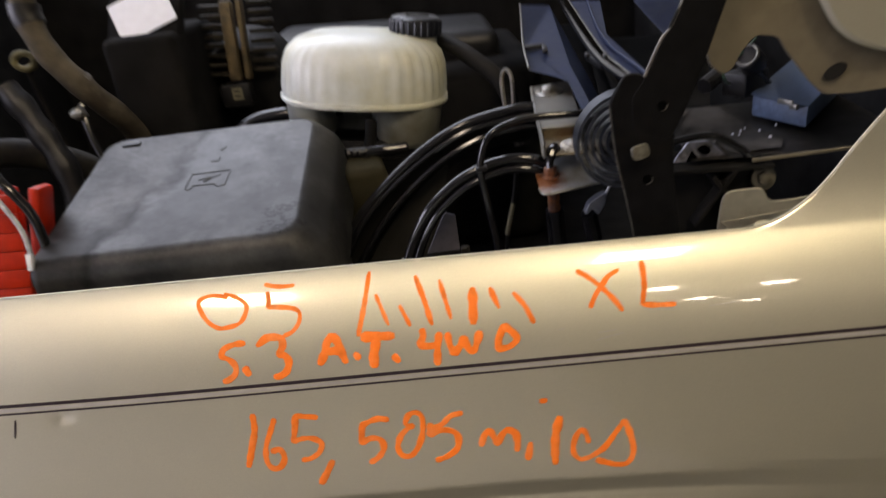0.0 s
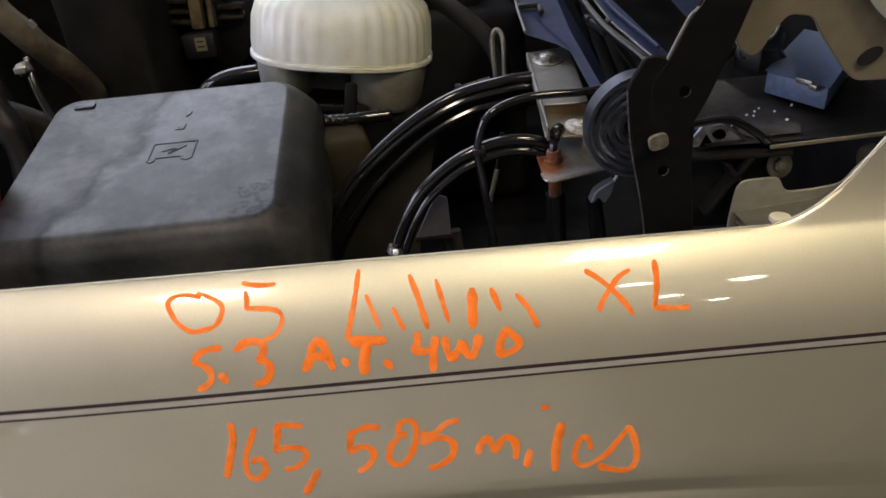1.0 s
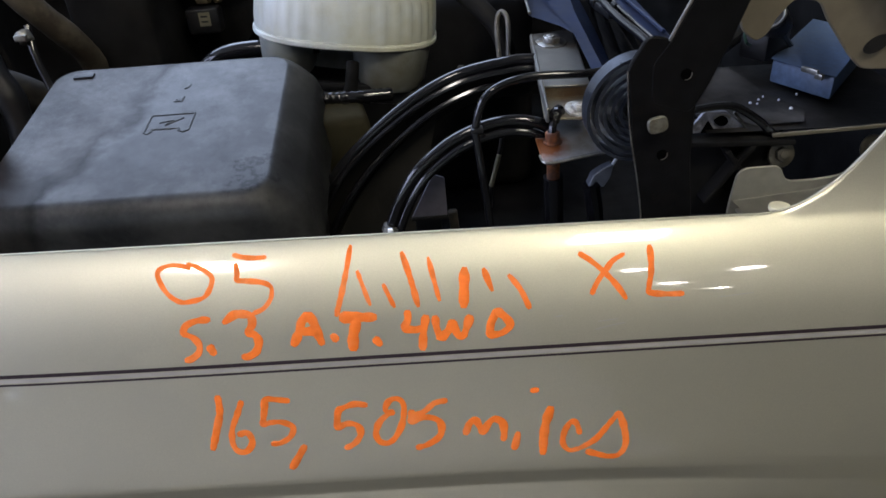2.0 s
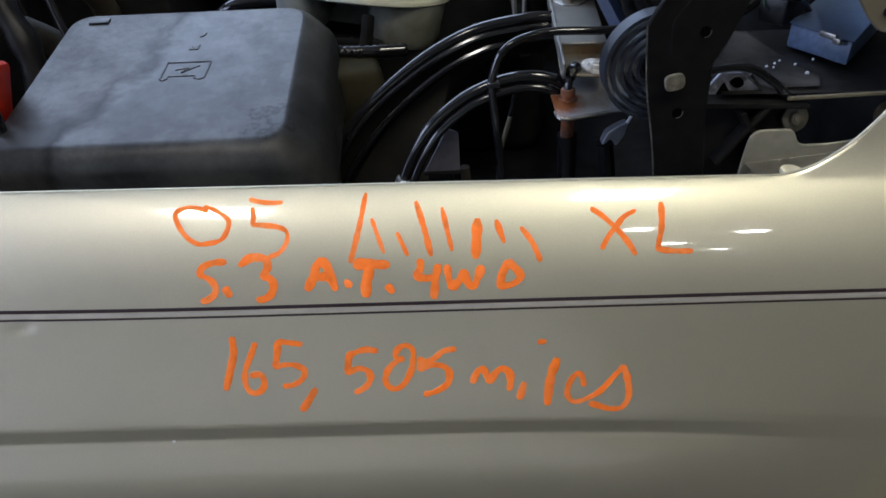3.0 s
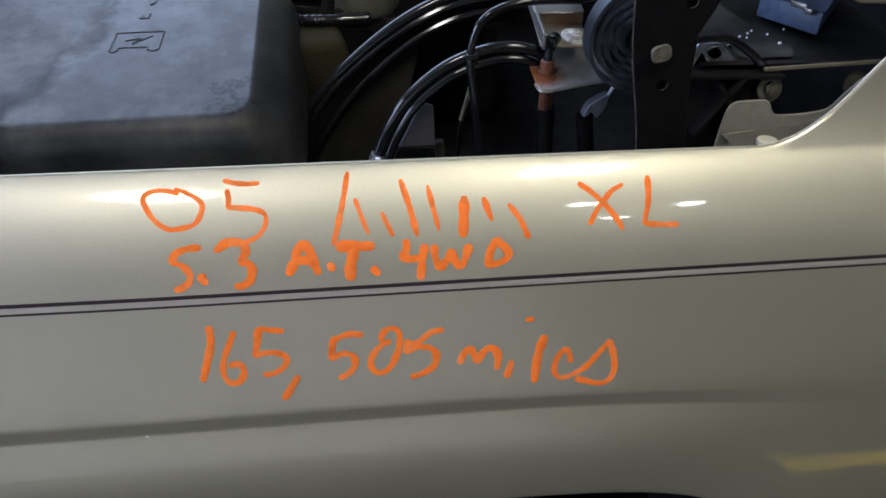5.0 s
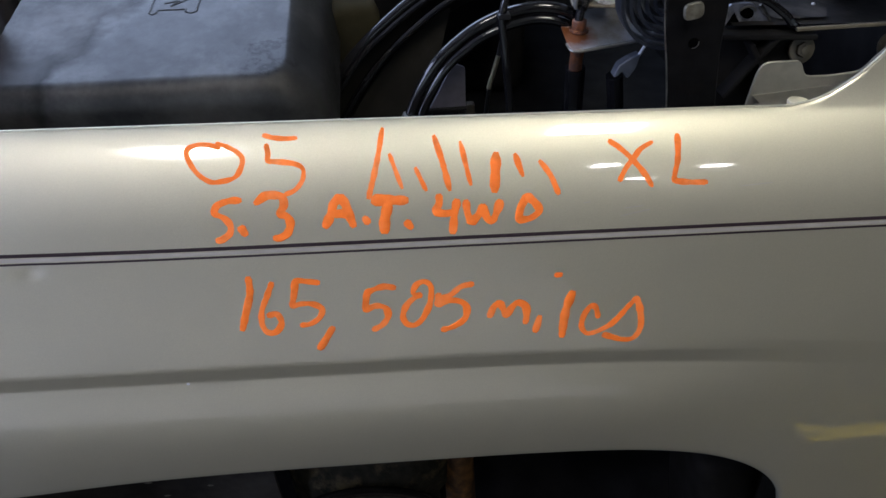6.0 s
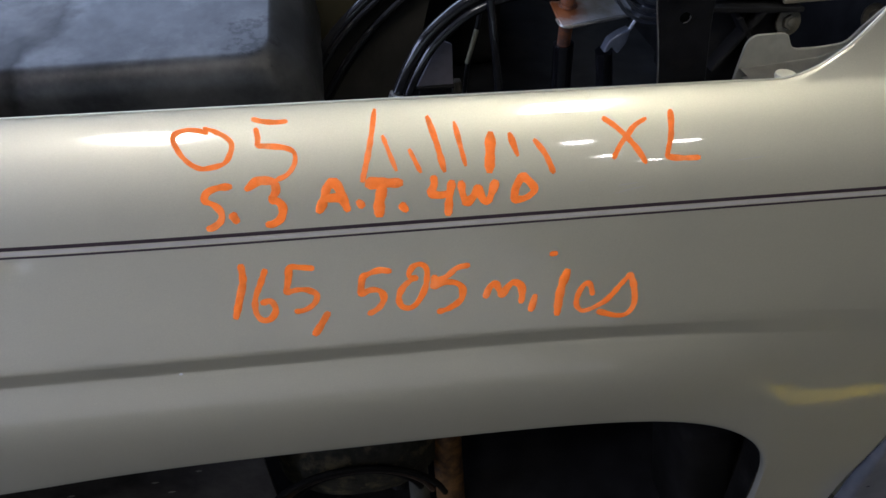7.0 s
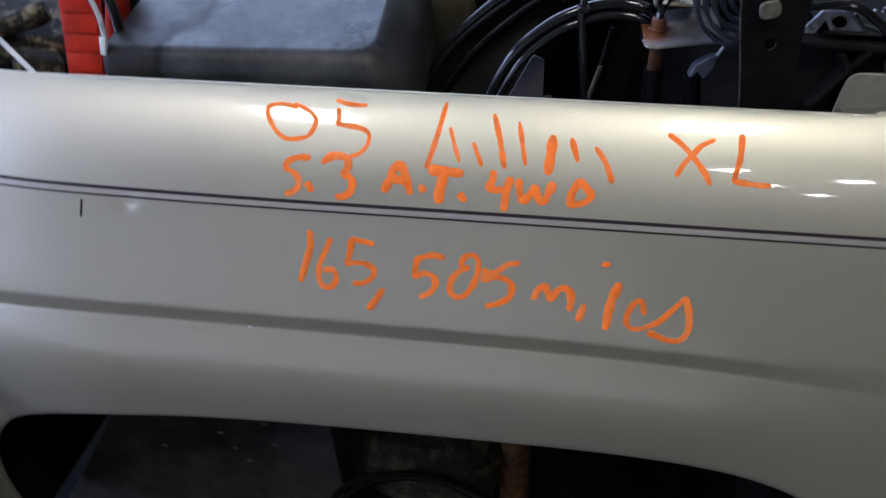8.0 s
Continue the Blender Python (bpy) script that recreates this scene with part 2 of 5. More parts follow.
ZINC = principled("zinc_plated_steel", (0.145, 0.142, 0.132), 0.42, 0.6, 0.18, 60, 0.12, 300, stain=(0.085, 0.058, 0.03), stain_scale=20, stain_at=(0.52, 0.70))
STEP_ZINC = principled("stained_zinc", (0.15, 0.125, 0.085), 0.55, 0.4, 0.25, 60, 0.15, 300, stain=(0.10, 0.06, 0.03), stain_scale=26)
AGED_STEEL = principled("aged_steel", (0.075, 0.072, 0.064), 0.55, 0.4, 0.25, 90, 0.2, 350, stain=(0.035, 0.030, 0.024), stain_scale=60)
BROWN_STEEL = principled("brown_oxidised_steel", (0.060, 0.052, 0.036), 0.5, 0.35, 0.25, 90, 0.2, 350, stain=(0.03, 0.026, 0.018), stain_scale=60)
DULL_STEEL = principled("dull_steel", (0.13, 0.125, 0.115), 0.5, 0.4, 0.2, 90, 0.2, 350, stain=(0.06, 0.05, 0.04), stain_scale=40)
PALE_STEEL = principled("pale_steel", (0.27, 0.27, 0.31), 0.45, 0.4, 0.25, 90, 0.2, 350, stain=(0.10, 0.10, 0.11), stain_scale=50)
DUST = principled("settled_dust", (0.052, 0.046, 0.041), 0.7, 0, 0.3, 60, 0.15, 300, stain=(0.022, 0.020, 0.018), stain_scale=24, stain_at=(0.48, 0.68), spec=0.2)
CLADDING = principled("blue_grey_cladding", (0.06, 0.064, 0.072), 0.32, 0, 0.15, 60, 0.05, 300, stain=(0.10, 0.10, 0.11), stain_scale=9)
BOLT = principled("bolt_steel", (0.25, 0.245, 0.225), 0.35, 0.85, 0.2, 150, 0.1, 500, stain=(0.13, 0.10, 0.065), stain_scale=60, stain_at=(0.52, 0.7))
NUT_RUST = principled("orange_rust", (0.15, 0.048, 0.014), 0.6, 0.2, 0.4, 160, 0.5, 400, stain=(0.07, 0.03, 0.02), stain_scale=90, stain_at=(0.45, 0.6))
WORN_ZINC = principled("white_bloomed_zinc", (0.40, 0.395, 0.38), 0.5, 0.35, 0.3, 200, 0.5, 350, stain=(0.15, 0.13, 0.10), stain_scale=110, stain_at=(0.5, 0.66))
RUSTY_TAB = principled("rusting_zinc", (0.24, 0.25, 0.26), 0.45, 0.5, 0.15, 60, 0.12, 300, stain=(0.15, 0.13, 0.10), stain_scale=26, stain_at=(0.54, 0.74))


def rust_round(m, centre, inner, outer):
    """Orange rust spreading unevenly from a point of the thing."""
    nt = m.node_tree
    b = nt.nodes["Principled BSDF"]
    old = b.inputs["Base Color"].links[0].from_socket
    co, away, wob = nt.nodes.new("ShaderNodeTexCoord"), nt.nodes.new("ShaderNodeVectorMath"), nt.nodes.new("ShaderNodeTexNoise")
    away.operation, away.inputs[1].default_value = "DISTANCE", centre
    wob.inputs["Scale"].default_value, wob.inputs["Detail"].default_value = 90, 6
    nt.links.new(co.outputs["Object"], away.inputs[0])
    nt.links.new(co.outputs["Object"], wob.inputs["Vector"])
    add, mask, mix = nt.nodes.new("ShaderNodeMath"), nt.nodes.new("ShaderNodeMapRange"), nt.nodes.new("ShaderNodeMix")
    add.operation, add.inputs[1].default_value = "MULTIPLY_ADD", 0.022
    nt.links.new(wob.outputs["Fac"], add.inputs[0])
    nt.links.new(away.outputs["Value"], add.inputs[2])
    mask.inputs["From Min"].default_value, mask.inputs["From Max"].default_value = inner, outer
    mask.inputs["To Min"].default_value, mask.inputs["To Max"].default_value = 1.0, 0.0
    nt.links.new(add.outputs["Value"], mask.inputs["Value"])
    mix.data_type = "RGBA"
    nt.links.new(mask.outputs["Result"], mix.inputs["Factor"])
    nt.links.new(old, next(k for k in mix.inputs if k.name == "A" and k.type == "RGBA"))
    next(k for k in mix.inputs if k.name == "B" and k.type == "RGBA").default_value = (0.18, 0.055, 0.013, 1)
    nt.links.new(next(o for o in mix.outputs if o.type == "RGBA"), b.inputs["Base Color"])


rust_round(RUSTY_TAB, (-0.032, -0.124, 0.018), 0.026, 0.040)
TANK = principled("milky_polyethylene", (0.52, 0.56, 0.55), 0.36, 0, 0.06, 40, 0.05, 200, stain=(0.42, 0.40, 0.24), stain_scale=3.4, stain_at=(0.44, 0.66))
# Greyer, darker polyethylene for the lower shells.
TANK_LOW = principled("grey_polyethylene", (0.24, 0.26, 0.25), 0.36, 0, 0.08, 40, 0.05, 200, stain=(0.14, 0.13, 0.09), stain_scale=6, stain_at=(0.44, 0.66))
CAPMAT = principled("cap_plastic", (0.014, 0.016, 0.022), 0.3, 0, 0.2, 80, spec=0.4)
# Black plastic; the blue in its colour stands in for reflected daylight.
COWL = principled("sky_tinted_cowl_plastic", (0.010, 0.018, 0.050), 0.42, 0, 0.25, 60, 0.08, 300, stain=(0.018, 0.026, 0.052), stain_scale=10, stain_at=(0.52, 0.75), spec=0.16)
# Dark module plastic with the cool cast of daylight painted into its colour.
MODULE = principled("daylight_tinted_plastic", (0.075, 0.112, 0.185), 0.45, 0, 0.25, 160, 0.12, 500, stain=(0.10, 0.135, 0.19), stain_scale=15, stain_at=(0.5, 0.72))
RED = principled("red_plastic", (0.44, 0.020, 0.004), 0.42, 0, 0.15, 60, 0.1, 300, stain=(0.29, 0.010, 0.005), stain_scale=18, stain_at=(0.5, 0.7), spec=0.25)
GREY = principled("grey_cable_sleeve", (0.33, 0.34, 0.36), 0.45, 0, 0.2, 90, 0.1, 400)
GREEN_WIRE = principled("green_wire", (0.035, 0.075, 0.05), 0.3, 0, 0.2, 90)
CREAM = principled("cream_plastic", (0.66, 0.62, 0.46), 0.5, 0, 0.1, 80)
WHITE_LABEL = principled("white_label", (0.72, 0.74, 0.80), 0.5, 0, 0.05, 60)
# Near-black that puts the deep shade of the engine bay into the colour.
SHADE_BLACK = principled("shade_black", (0.0105, 0.0102, 0.0102), 0.85, 0, 0.4, 15, 0.2, 120, stain=(0.018, 0.016, 0.014), stain_scale=8, stain_at=(0.55, 0.8), spec=0.03)
# For flat plates that stand in for the shade inside holes and gaps.
VOID = principled("unlit_hole", (0.0015, 0.0015, 0.0015), 0.9, 0, 0.2, 60, spec=0.0)
SHEET_GRIME = principled("grimy_black_sheet", (0.014, 0.013, 0.011), 0.6, 0, 0.4, 15, 0.2, 120, stain=(0.020, 0.018, 0.014), stain_scale=9, stain_at=(0.5, 0.75), spec=0.2)
GRIME = principled("engine_grime", (0.008, 0.0075, 0.007), 0.75, 0, 0.5, 12, 0.4, 120, stain=(0.028, 0.023, 0.017), stain_scale=7, stain_at=(0.55, 0.8), spec=0.2)
DUSTY_HOSE = principled("dusty_hose", (0.020, 0.017, 0.012), 0.75, 0, 0.35, 50, 0.2, 200, stain=(0.009, 0.008, 0.007), stain_scale=12, spec=0.15)
TAN_HOSE = principled("dusty_tan_hose", (0.085, 0.072, 0.052), 0.75, 0, 0.3, 50, 0.2, 200, stain=(0.045, 0.036, 0.026), stain_scale=10, spec=0.15)
DULL_YELLOW = principled("dull_yellow_plastic", (0.085, 0.072, 0.024), 0.7, 0, 0.3, 60, 0.1, 300, stain=(0.04, 0.034, 0.016), stain_scale=20)
OLIVE = principled("olive_plastic", (0.025, 0.022, 0.012), 0.85, 0, 0.3, 40, 0.15, 200, stain=(0.013, 0.012, 0.008), stain_scale=10, spec=0.1)
BRASS = principled("oxidised_alloy", (0.105, 0.077, 0.040), 0.6, 0.4, 0.3, 70, 0.3, 250, stain=(0.035, 0.027, 0.018), stain_scale=25)
ALLOY = principled("cast_alloy", (0.075, 0.072, 0.066), 0.6, 0.4, 0.4, 60, 0.5, 200, stain=(0.022, 0.018, 0.014), stain_scale=22, stain_at=(0.42, 0.58))
MUD = principled("dried_mud", (0.14, 0.135, 0.12), 0.9, 0, 0.4, 300, 0.2, 400, spec=0.1)
DIRTY_CAST = principled("dirty_casting", (0.014, 0.013, 0.011), 0.75, 0.1, 0.5, 60, 0.8, 120, stain=(0.20, 0.17, 0.11), stain_scale=34, stain_at=(0.50, 0.66), spec=0.15)
LINER = principled("wheel_liner", (0.0055, 0.0050, 0.0042), 0.7, 0, 0.4, 30, 0.3, 160, stain=(0.013, 0.012, 0.011), stain_scale=9, stain_at=(0.52, 0.75), spec=0.04)
RIVET = principled("worn_rivet", (0.125, 0.118, 0.092), 0.5, 0.3, 0.25, 120, 0.1, 400, stain=(0.07, 0.06, 0.04), stain_scale=80)
DULL_LILAC = principled("dull_lilac_grey", (0.058, 0.054, 0.068), 0.55, 0, 0.3, 60, 0.1, 300, stain=(0.040, 0.037, 0.044), stain_scale=30)
PLUG = principled("grey_blue_plug", (0.050, 0.058, 0.076), 0.5, 0, 0.3, 60, 0.1, 300)
DUSTY_SHIELD = principled("dusty_shield", (0.024, 0.0225, 0.021), 0.8, 0, 0.4, 25, 0.3, 120, stain=(0.070, 0.066, 0.060), stain_scale=4, stain_at=(0.44, 0.72), spec=0.15)
DULL_LINK = principled("dull_link", (0.045, 0.045, 0.032), 0.75, 0.1, 0.3, 60, 0.3, 200, stain=(0.022, 0.021, 0.016), stain_scale=16)
TAN_RUST = principled("tan_rust", (0.11, 0.055, 0.018), 0.8, 0.1, 0.4, 60, 0.5, 300, stain=(0.03, 0.018, 0.010), stain_scale=14, spec=0.2)
DULL_CREAM = principled("dull_label", (0.15, 0.14, 0.095), 0.6, 0, 0.25, 60)
DIRTY_KNUCKLE = principled("dirty_knuckle", (0.020, 0.019, 0.013), 0.8, 0.1, 0.5, 60, 0.8, 120, stain=(0.085, 0.068, 0.036), stain_scale=26, stain_at=(0.50, 0.66), spec=0.15)
DARK_RUST = principled("dark_rusty_casting", (0.018, 0.013, 0.010), 0.85, 0.1, 0.5, 60, 0.6, 200, stain=(0.045, 0.024, 0.012), stain_scale=11, stain_at=(0.5, 0.68), spec=0.2)
# Tones for the unseen sheets that dim the floor around the car.
DARK_SHEET = principled("dark_floor_sheet", (0.020, 0.017, 0.009), 0.75, 0, 0.3, 20, 0.2, 100, stain=(0.038, 0.032, 0.016), stain_scale=1.3, stain_at=(0.40, 0.75), spec=0.25)
MID_SHEET = principled("mid_floor_sheet", (0.085, 0.075, 0.045), 0.8, 0, 0.3, 20, 0.2, 100, stain=(0.05, 0.043, 0.024), stain_scale=2.2, spec=0.2)
CONCRETE = principled("worn_concrete", (0.42, 0.40, 0.365), 0.7, 0, 0.2, 5, 0.3, 60, stain=(0.31, 0.295, 0.265), stain_scale=1.2)
WALLMAT = principled("workshop_wall_paint", (0.52, 0.51, 0.47), 0.8, 0, 0.08, 3, 0.1, 80, stain=(0.40, 0.385, 0.35), stain_scale=0.8)
CEILMAT = principled("ceiling_boards", (0.42, 0.42, 0.40), 0.85, 0, 0.08, 3, 0.1, 60, stain=(0.34, 0.33, 0.3), stain_scale=0.7)
# Unseen wall colour, kept dark brown so the fender's rear reflects less light.
DARKENED_WALL = principled("darkened_wall", (0.085, 0.072, 0.033), 0.75, 0, 0.2, 4, 0.2, 60, stain=(0.07, 0.058, 0.025), stain_scale=1.0)
YELLOW = principled("yellow_floor_paint", (0.90, 0.66, 0.01), 0.5, 0, 0.1, 8, 0.1, 80, stain=(0.72, 0.54, 0.03), stain_scale=4)
TUBE_GLOW = emitter("diffuser_glow", TUBE_TINT, LAMP_POWER)
SOFT_GLOW = emitter("soft_diffuser_glow", TUBE_TINT, LAMP_POWER * 0.95)
fading_edges(SOFT_GLOW, 0.29, 0.42)
DIM_GLOW = emitter("dim_diffuser_glow", (1.0, 0.99, 0.80), LAMP_POWER * 0.8)
DOOR_GLOW = emitter("daylight", DOOR_TINT, 1.6)
ROOF_FILL_GLOW = emitter("roof_fill", ROOF_TINT, 4.4)
FIXTURE = principled("white_enamel", (0.75, 0.75, 0.73), 0.4, 0, 0.05, 20)


# ---- building helpers ----
ORIGIN = {}


def thing(name, at, label, category, group="", kind=""):
    ob = new(name)
    ob.empty_display_size = 0.02
    ob.location = at
    ORIGIN[ob.name] = Vector(at)
    return tagged(ob, label, category, group, kind)


def part(name, bm, material, parent=None, label="", sharp=35):
    """Links a bmesh, in world metres, as one mesh object under a thing or a part."""
    bmesh.ops.recalc_face_normals(bm, faces=bm.faces)
    me = bpy.data.meshes.new(name)
    at = ORIGIN[parent.name] if parent else Vector((0, 0, 0))
    bm.transform(Matrix.Translation(-at))
    bm.to_mesh(me)
    bm.free()
    for p in me.polygons:
        p.use_smooth = True
    me.set_sharp_from_angle(angle=radians(sharp))
    me.materials.append(material)
    ob = new(name, me)
    if parent:
        ob.parent = parent
    ORIGIN[ob.name] = at
    return tagged(ob, label) if label else ob


def bevel(bm, width, segments=2, edges=None):
    bmesh.ops.bevel(bm, geom=list(edges or bm.edges), offset=width, segments=segments, affect="EDGES", profile=0.5, clamp_overlap=True)
    return bm


def box(at, size, m=None, round_=0.003, segments=2, taper=(1, 1)):
    """A rounded box about at; m: a turn; taper: how far its top is narrowed in x and y."""
    bm = bmesh.new()
    bmesh.ops.create_cube(bm, size=1)
    for v in bm.verts:
        if v.co.z > 0:
            v.co.x *= taper[0]
            v.co.y *= taper[1]
        v.co = Vector((v.co.x * size[0], v.co.y * size[1], v.co.z * size[2]))
    if round_:
        bevel(bm, round_, segments)
    bm.transform(Matrix.Translation(at) @ (m or Matrix()))
    return bm


def smooth_path(points, per=6):
    """A Catmull-Rom line through the points."""
    pts = [Vector(p) for p in points]
    if len(pts) < 3:
        return [pts[0].lerp(pts[1], k / per) for k in range(per + 1)]
    ext = [2 * pts[0] - pts[1], *pts, 2 * pts[-1] - pts[-2]]
    out = []
    for i in range(1, len(ext) - 2):
        a, b, c, d = ext[i - 1 : i + 3]
        for k in range(per):
            t = k / per
            out.append(0.5 * (2 * b + (c - a) * t + (2 * a - 5 * b + 4 * c - d) * t * t + (3 * b - a - 3 * c + d) * t ** 3))
    return [*out, pts[-1]]


def tube(points, radius, sides=12, per=6, ribs=0.0, rib_every=2, wide=1.0):
    """A hose along points; ribs: how far every second ring stands out."""
    line = smooth_path(points, per)
    bm = bmesh.new()
    rings = []
    up = Vector((0, 0, 1)) if abs((line[1] - line[0]).normalized().z) < 0.9 else Vector((0, 1, 0))
    side = None
    for i, p in enumerate(line):
        way = (line[min(i + 1, len(line) - 1)] - line[max(i - 1, 0)]).normalized()
        side = way.cross(up).normalized() if side is None else (side - way * side.dot(way)).normalized()
        over = side.cross(way).normalized()
        r = radius + (ribs if (i // rib_every) % 2 else 0)
        rings.append([bm.verts.new(p + r * (wide * math.cos(a) * side + math.sin(a) * over)) for a in (2 * math.pi * k / sides for k in range(sides))])
    for a, b in zip(rings, rings[1:]):
        for k in range(sides):
            bm.faces.new((a[k], a[(k + 1) % sides], b[(k + 1) % sides], b[k]))
    bm.faces.new(rings[0])
    bm.faces.new(rings[-1][::-1])
    return bm


def rod(a, b, radius, sides=20, round_=0.0, top=None):
    """A round bar from a to b, its far end of radius top."""
    a, b = Vector(a), Vector(b)
    bm = bmesh.new()
    bmesh.ops.create_cone(bm, cap_ends=True, segments=sides, radius1=radius, radius2=radius if top is None else top, depth=(b - a).length)
    if round_:
        bevel(bm, round_, 2, [e for e in bm.edges if len(e.link_faces) == 2 and e.calc_face_angle() > 0.8])
    bm.transform(Matrix.Translation((a + b) / 2) @ (b - a).to_track_quat("Z", "Y").to_matrix().to_4x4())
    return bm


def plate(outline, m, thick, round_=0.001, hole=None):
    """A sheet-metal plate: an outline in its own x and y, raised by thick, set at the pose m."""
    bm = bmesh.new()
    lower = [bm.verts.new((x, y, 0)) for x, y in outline]
    face = bm.faces.new(lower)
    up = bmesh.ops.extrude_face_region(bm, geom=[face])
    bmesh.ops.translate(bm, verts=[v for v in up["geom"] if isinstance(v, bmesh.types.BMVert)], vec=(0, 0, thick))
    if round_:
        bevel(bm, round_, 1, [e for e in bm.edges if len(e.link_faces) == 2 and e.calc_face_angle() > 0.5])
    bm.transform(m)
    return bm


def rounded(outline, r, n=4):
    """The outline with its corners rounded by r."""
    out = []
    for i, p in enumerate(outline):
        p = Vector((*p, 0))
        a, b = Vector((*outline[i - 1], 0)) - p, Vector((*outline[(i + 1) % len(outline)], 0)) - p
        ra, rb = min(r, a.length * 0.45), min(r, b.length * 0.45)
        s, e = p + a.normalized() * ra, p + b.normalized() * rb
        for k in range(n + 1):
            t = k / n
            q = (1 - t) ** 2 * s + 2 * t * (1 - t) * p + t * t * e
            out.append((q.x, q.y))
    return out


def joined(*parts_):
    """Several bmeshes made one."""
    bm = bmesh.new()
    for b in parts_:
        me = bpy.data.meshes.new("joint")
        b.to_mesh(me)
        b.free()
        bm.from_mesh(me)
        bpy.data.meshes.remove(me)
    return bm


def upright(at, turn=0.0, lean=0.0):
    """A pose whose x runs along the car, whose y points up and whose z faces the near side."""
    return Matrix.Translation(at) @ pose(0, 0, 0, 0, 0, turn) @ pose(0, 0, 0, 90 - lean, 0, 0)


def level(at, turn=0.0, pitch=0.0, roll=0.0):
    return Matrix.Translation(at) @ pose(0, 0, 0, pitch, roll, turn)


def bolt(parent, at, way, radius=0.008, high=0.007, washer=0.013, material=None, name="bolt", label=""):
    """A hexagon bolt head on a washer, facing way."""
    way = Vector(way).normalized()
    at = Vector(at)
    head = rod(at, at + way * high, radius, 6, 0.0012)
    flange = rod(at - way * 0.0005, at + way * 0.0025, washer, 24, 0.0008)
    dimple = rod(at + way * high * 0.9, at + way * (high + 0.0012), radius * 0.55, 16, 0.0004)
    return part(name, joined(head, flange, dimple), material or BOLT, parent, label, 30)


# ---- workshop ----
def slab(name, lo, hi, material, label):
    bm = bmesh.new()
    bmesh.ops.create_cube(bm, size=1)
    size = [b - a for a, b in zip(lo, hi)]
    bm.transform(Matrix.Translation([(a + b) / 2 for a, b in zip(lo, hi)]) @ Matrix.Diagonal((*size, 1)))
    return tagged(part(name, bm, material), label, kind="structure")


slab("floor", (-8, -9, -0.15), (8, 4.8, 0), CONCRETE, "worn grey concrete workshop floor")
# Unseen sheets, added to dim the floor's reflection and bounce on the fender.
slab("floor_sheet_near", (-4.4, -0.285, 0.0), (0.64, 1.00, 0.008), DARK_SHEET, "added dark sheet that dims the floor under the car")
slab("floor_sheet_rear", (0.645, -0.285, 0.0), (4.6, 1.00, 0.006), MID_SHEET, "added mid-toned sheet that dims the floor under the door")
slab("floor_sheet", (-4.4, -1.30, 0.0), (4.6, -0.29, 0.008), DARK_SHEET, "long added dark sheet that dims the floor beside the car")
slab("floor_sheet_wide", (0.75, -8.9, 0.0), (7.9, -1.305, 0.008), MID_SHEET, "wide added mid-toned sheet that dims the floor")
tagged(part("floor_line", box((1.00, -0.51, 0.0105), (0.27, 0.052, 0.004), pose(0, 0, 0, 0, 0, 1), 0), YELLOW), "short worn yellow paint mark on the floor", kind="structure")
slab("ceiling_near", (-8, -9, 3.5), (8, 1.5, 3.65), CEILMAT, "pale painted workshop ceiling")
slab("ceiling_far", (-8, 4.2, 3.5), (8, 4.8, 3.65), CEILMAT, "pale painted workshop ceiling")
slab("ceiling_left", (-8, 1.5, 3.5), (-4.1, 4.2, 3.65), CEILMAT, "pale painted ceiling beside the added roof opening")
slab("ceiling_right", (0.1, 1.5, 3.5), (8, 4.2, 3.65), CEILMAT, "pale painted ceiling beside the added roof opening")
# Roof opening is unseen, added for the bluish sheen on the lid and beads.
slab("backdrop_roof", (-4.6, 1.1, 3.9), (0.6, 4.7, 3.95), ROOF_FILL_GLOW, "glowing panel above the added roof opening")
slab("wall_near", (-8, -9.2, 0), (1.5, -9, 3.5), WALLMAT, "painted workshop wall")
slab("wall_near_rear", (1.5, -9.2, 0), (8, -9, 3.5), DARKENED_WALL, "unseen wall, darkened to dim the fender's rear reflections")
slab("wall_far", (-8, 4.6, 0), (8, 4.8, 3.5), WALLMAT, "painted workshop wall")
slab("wall_rear", (8, -9, 0), (8.2, 4.8, 3.5), DARKENED_WALL, "unseen wall, darkened to dim the fender's rear reflections")
# the front wall has an open roller door
slab("wall_front_a", (-4.7, -9, 0), (-4.5, -2.5, 3.5), WALLMAT, "painted workshop wall beside the open door")
slab("wall_front_b", (-4.7, 1.4, 0), (-4.5, 4.8, 3.5), WALLMAT, "painted workshop wall beside the open door")
slab("wall_front_c", (-4.7, -2.5, 2.95), (-4.5, 1.4, 3.5), WALLMAT, "painted wall above the open door")
slab("backdrop", (-5.3, -4.0, -0.1), (-5.2, 3.0, 3.6), DOOR_GLOW, "pale daylight outside the open door")


def daylight(name, eye, target, wide, high, power, tint):
    lamp = bpy.data.lights.new(name, "AREA")
    lamp.shape, lamp.size, lamp.size_y = "RECTANGLE", wide, high
    lamp.energy, lamp.color = power, tint
    new(name, lamp).matrix_world = look(eye, target)


# sky light comes in above the dark ground outside
daylight("door_daylight", (-4.45, -0.55, 1.72), (0, -0.55, 1.72), 3.8, 2.35, DOOR_POWER, DOOR_TINT)
# Fill lamp in the added roof opening.
daylight("roof_fill", (-2.0, 2.85, 3.55), (-2.0, 2.85, 0), 4.2, 2.7, SKY_POWER, ROOF_TINT)


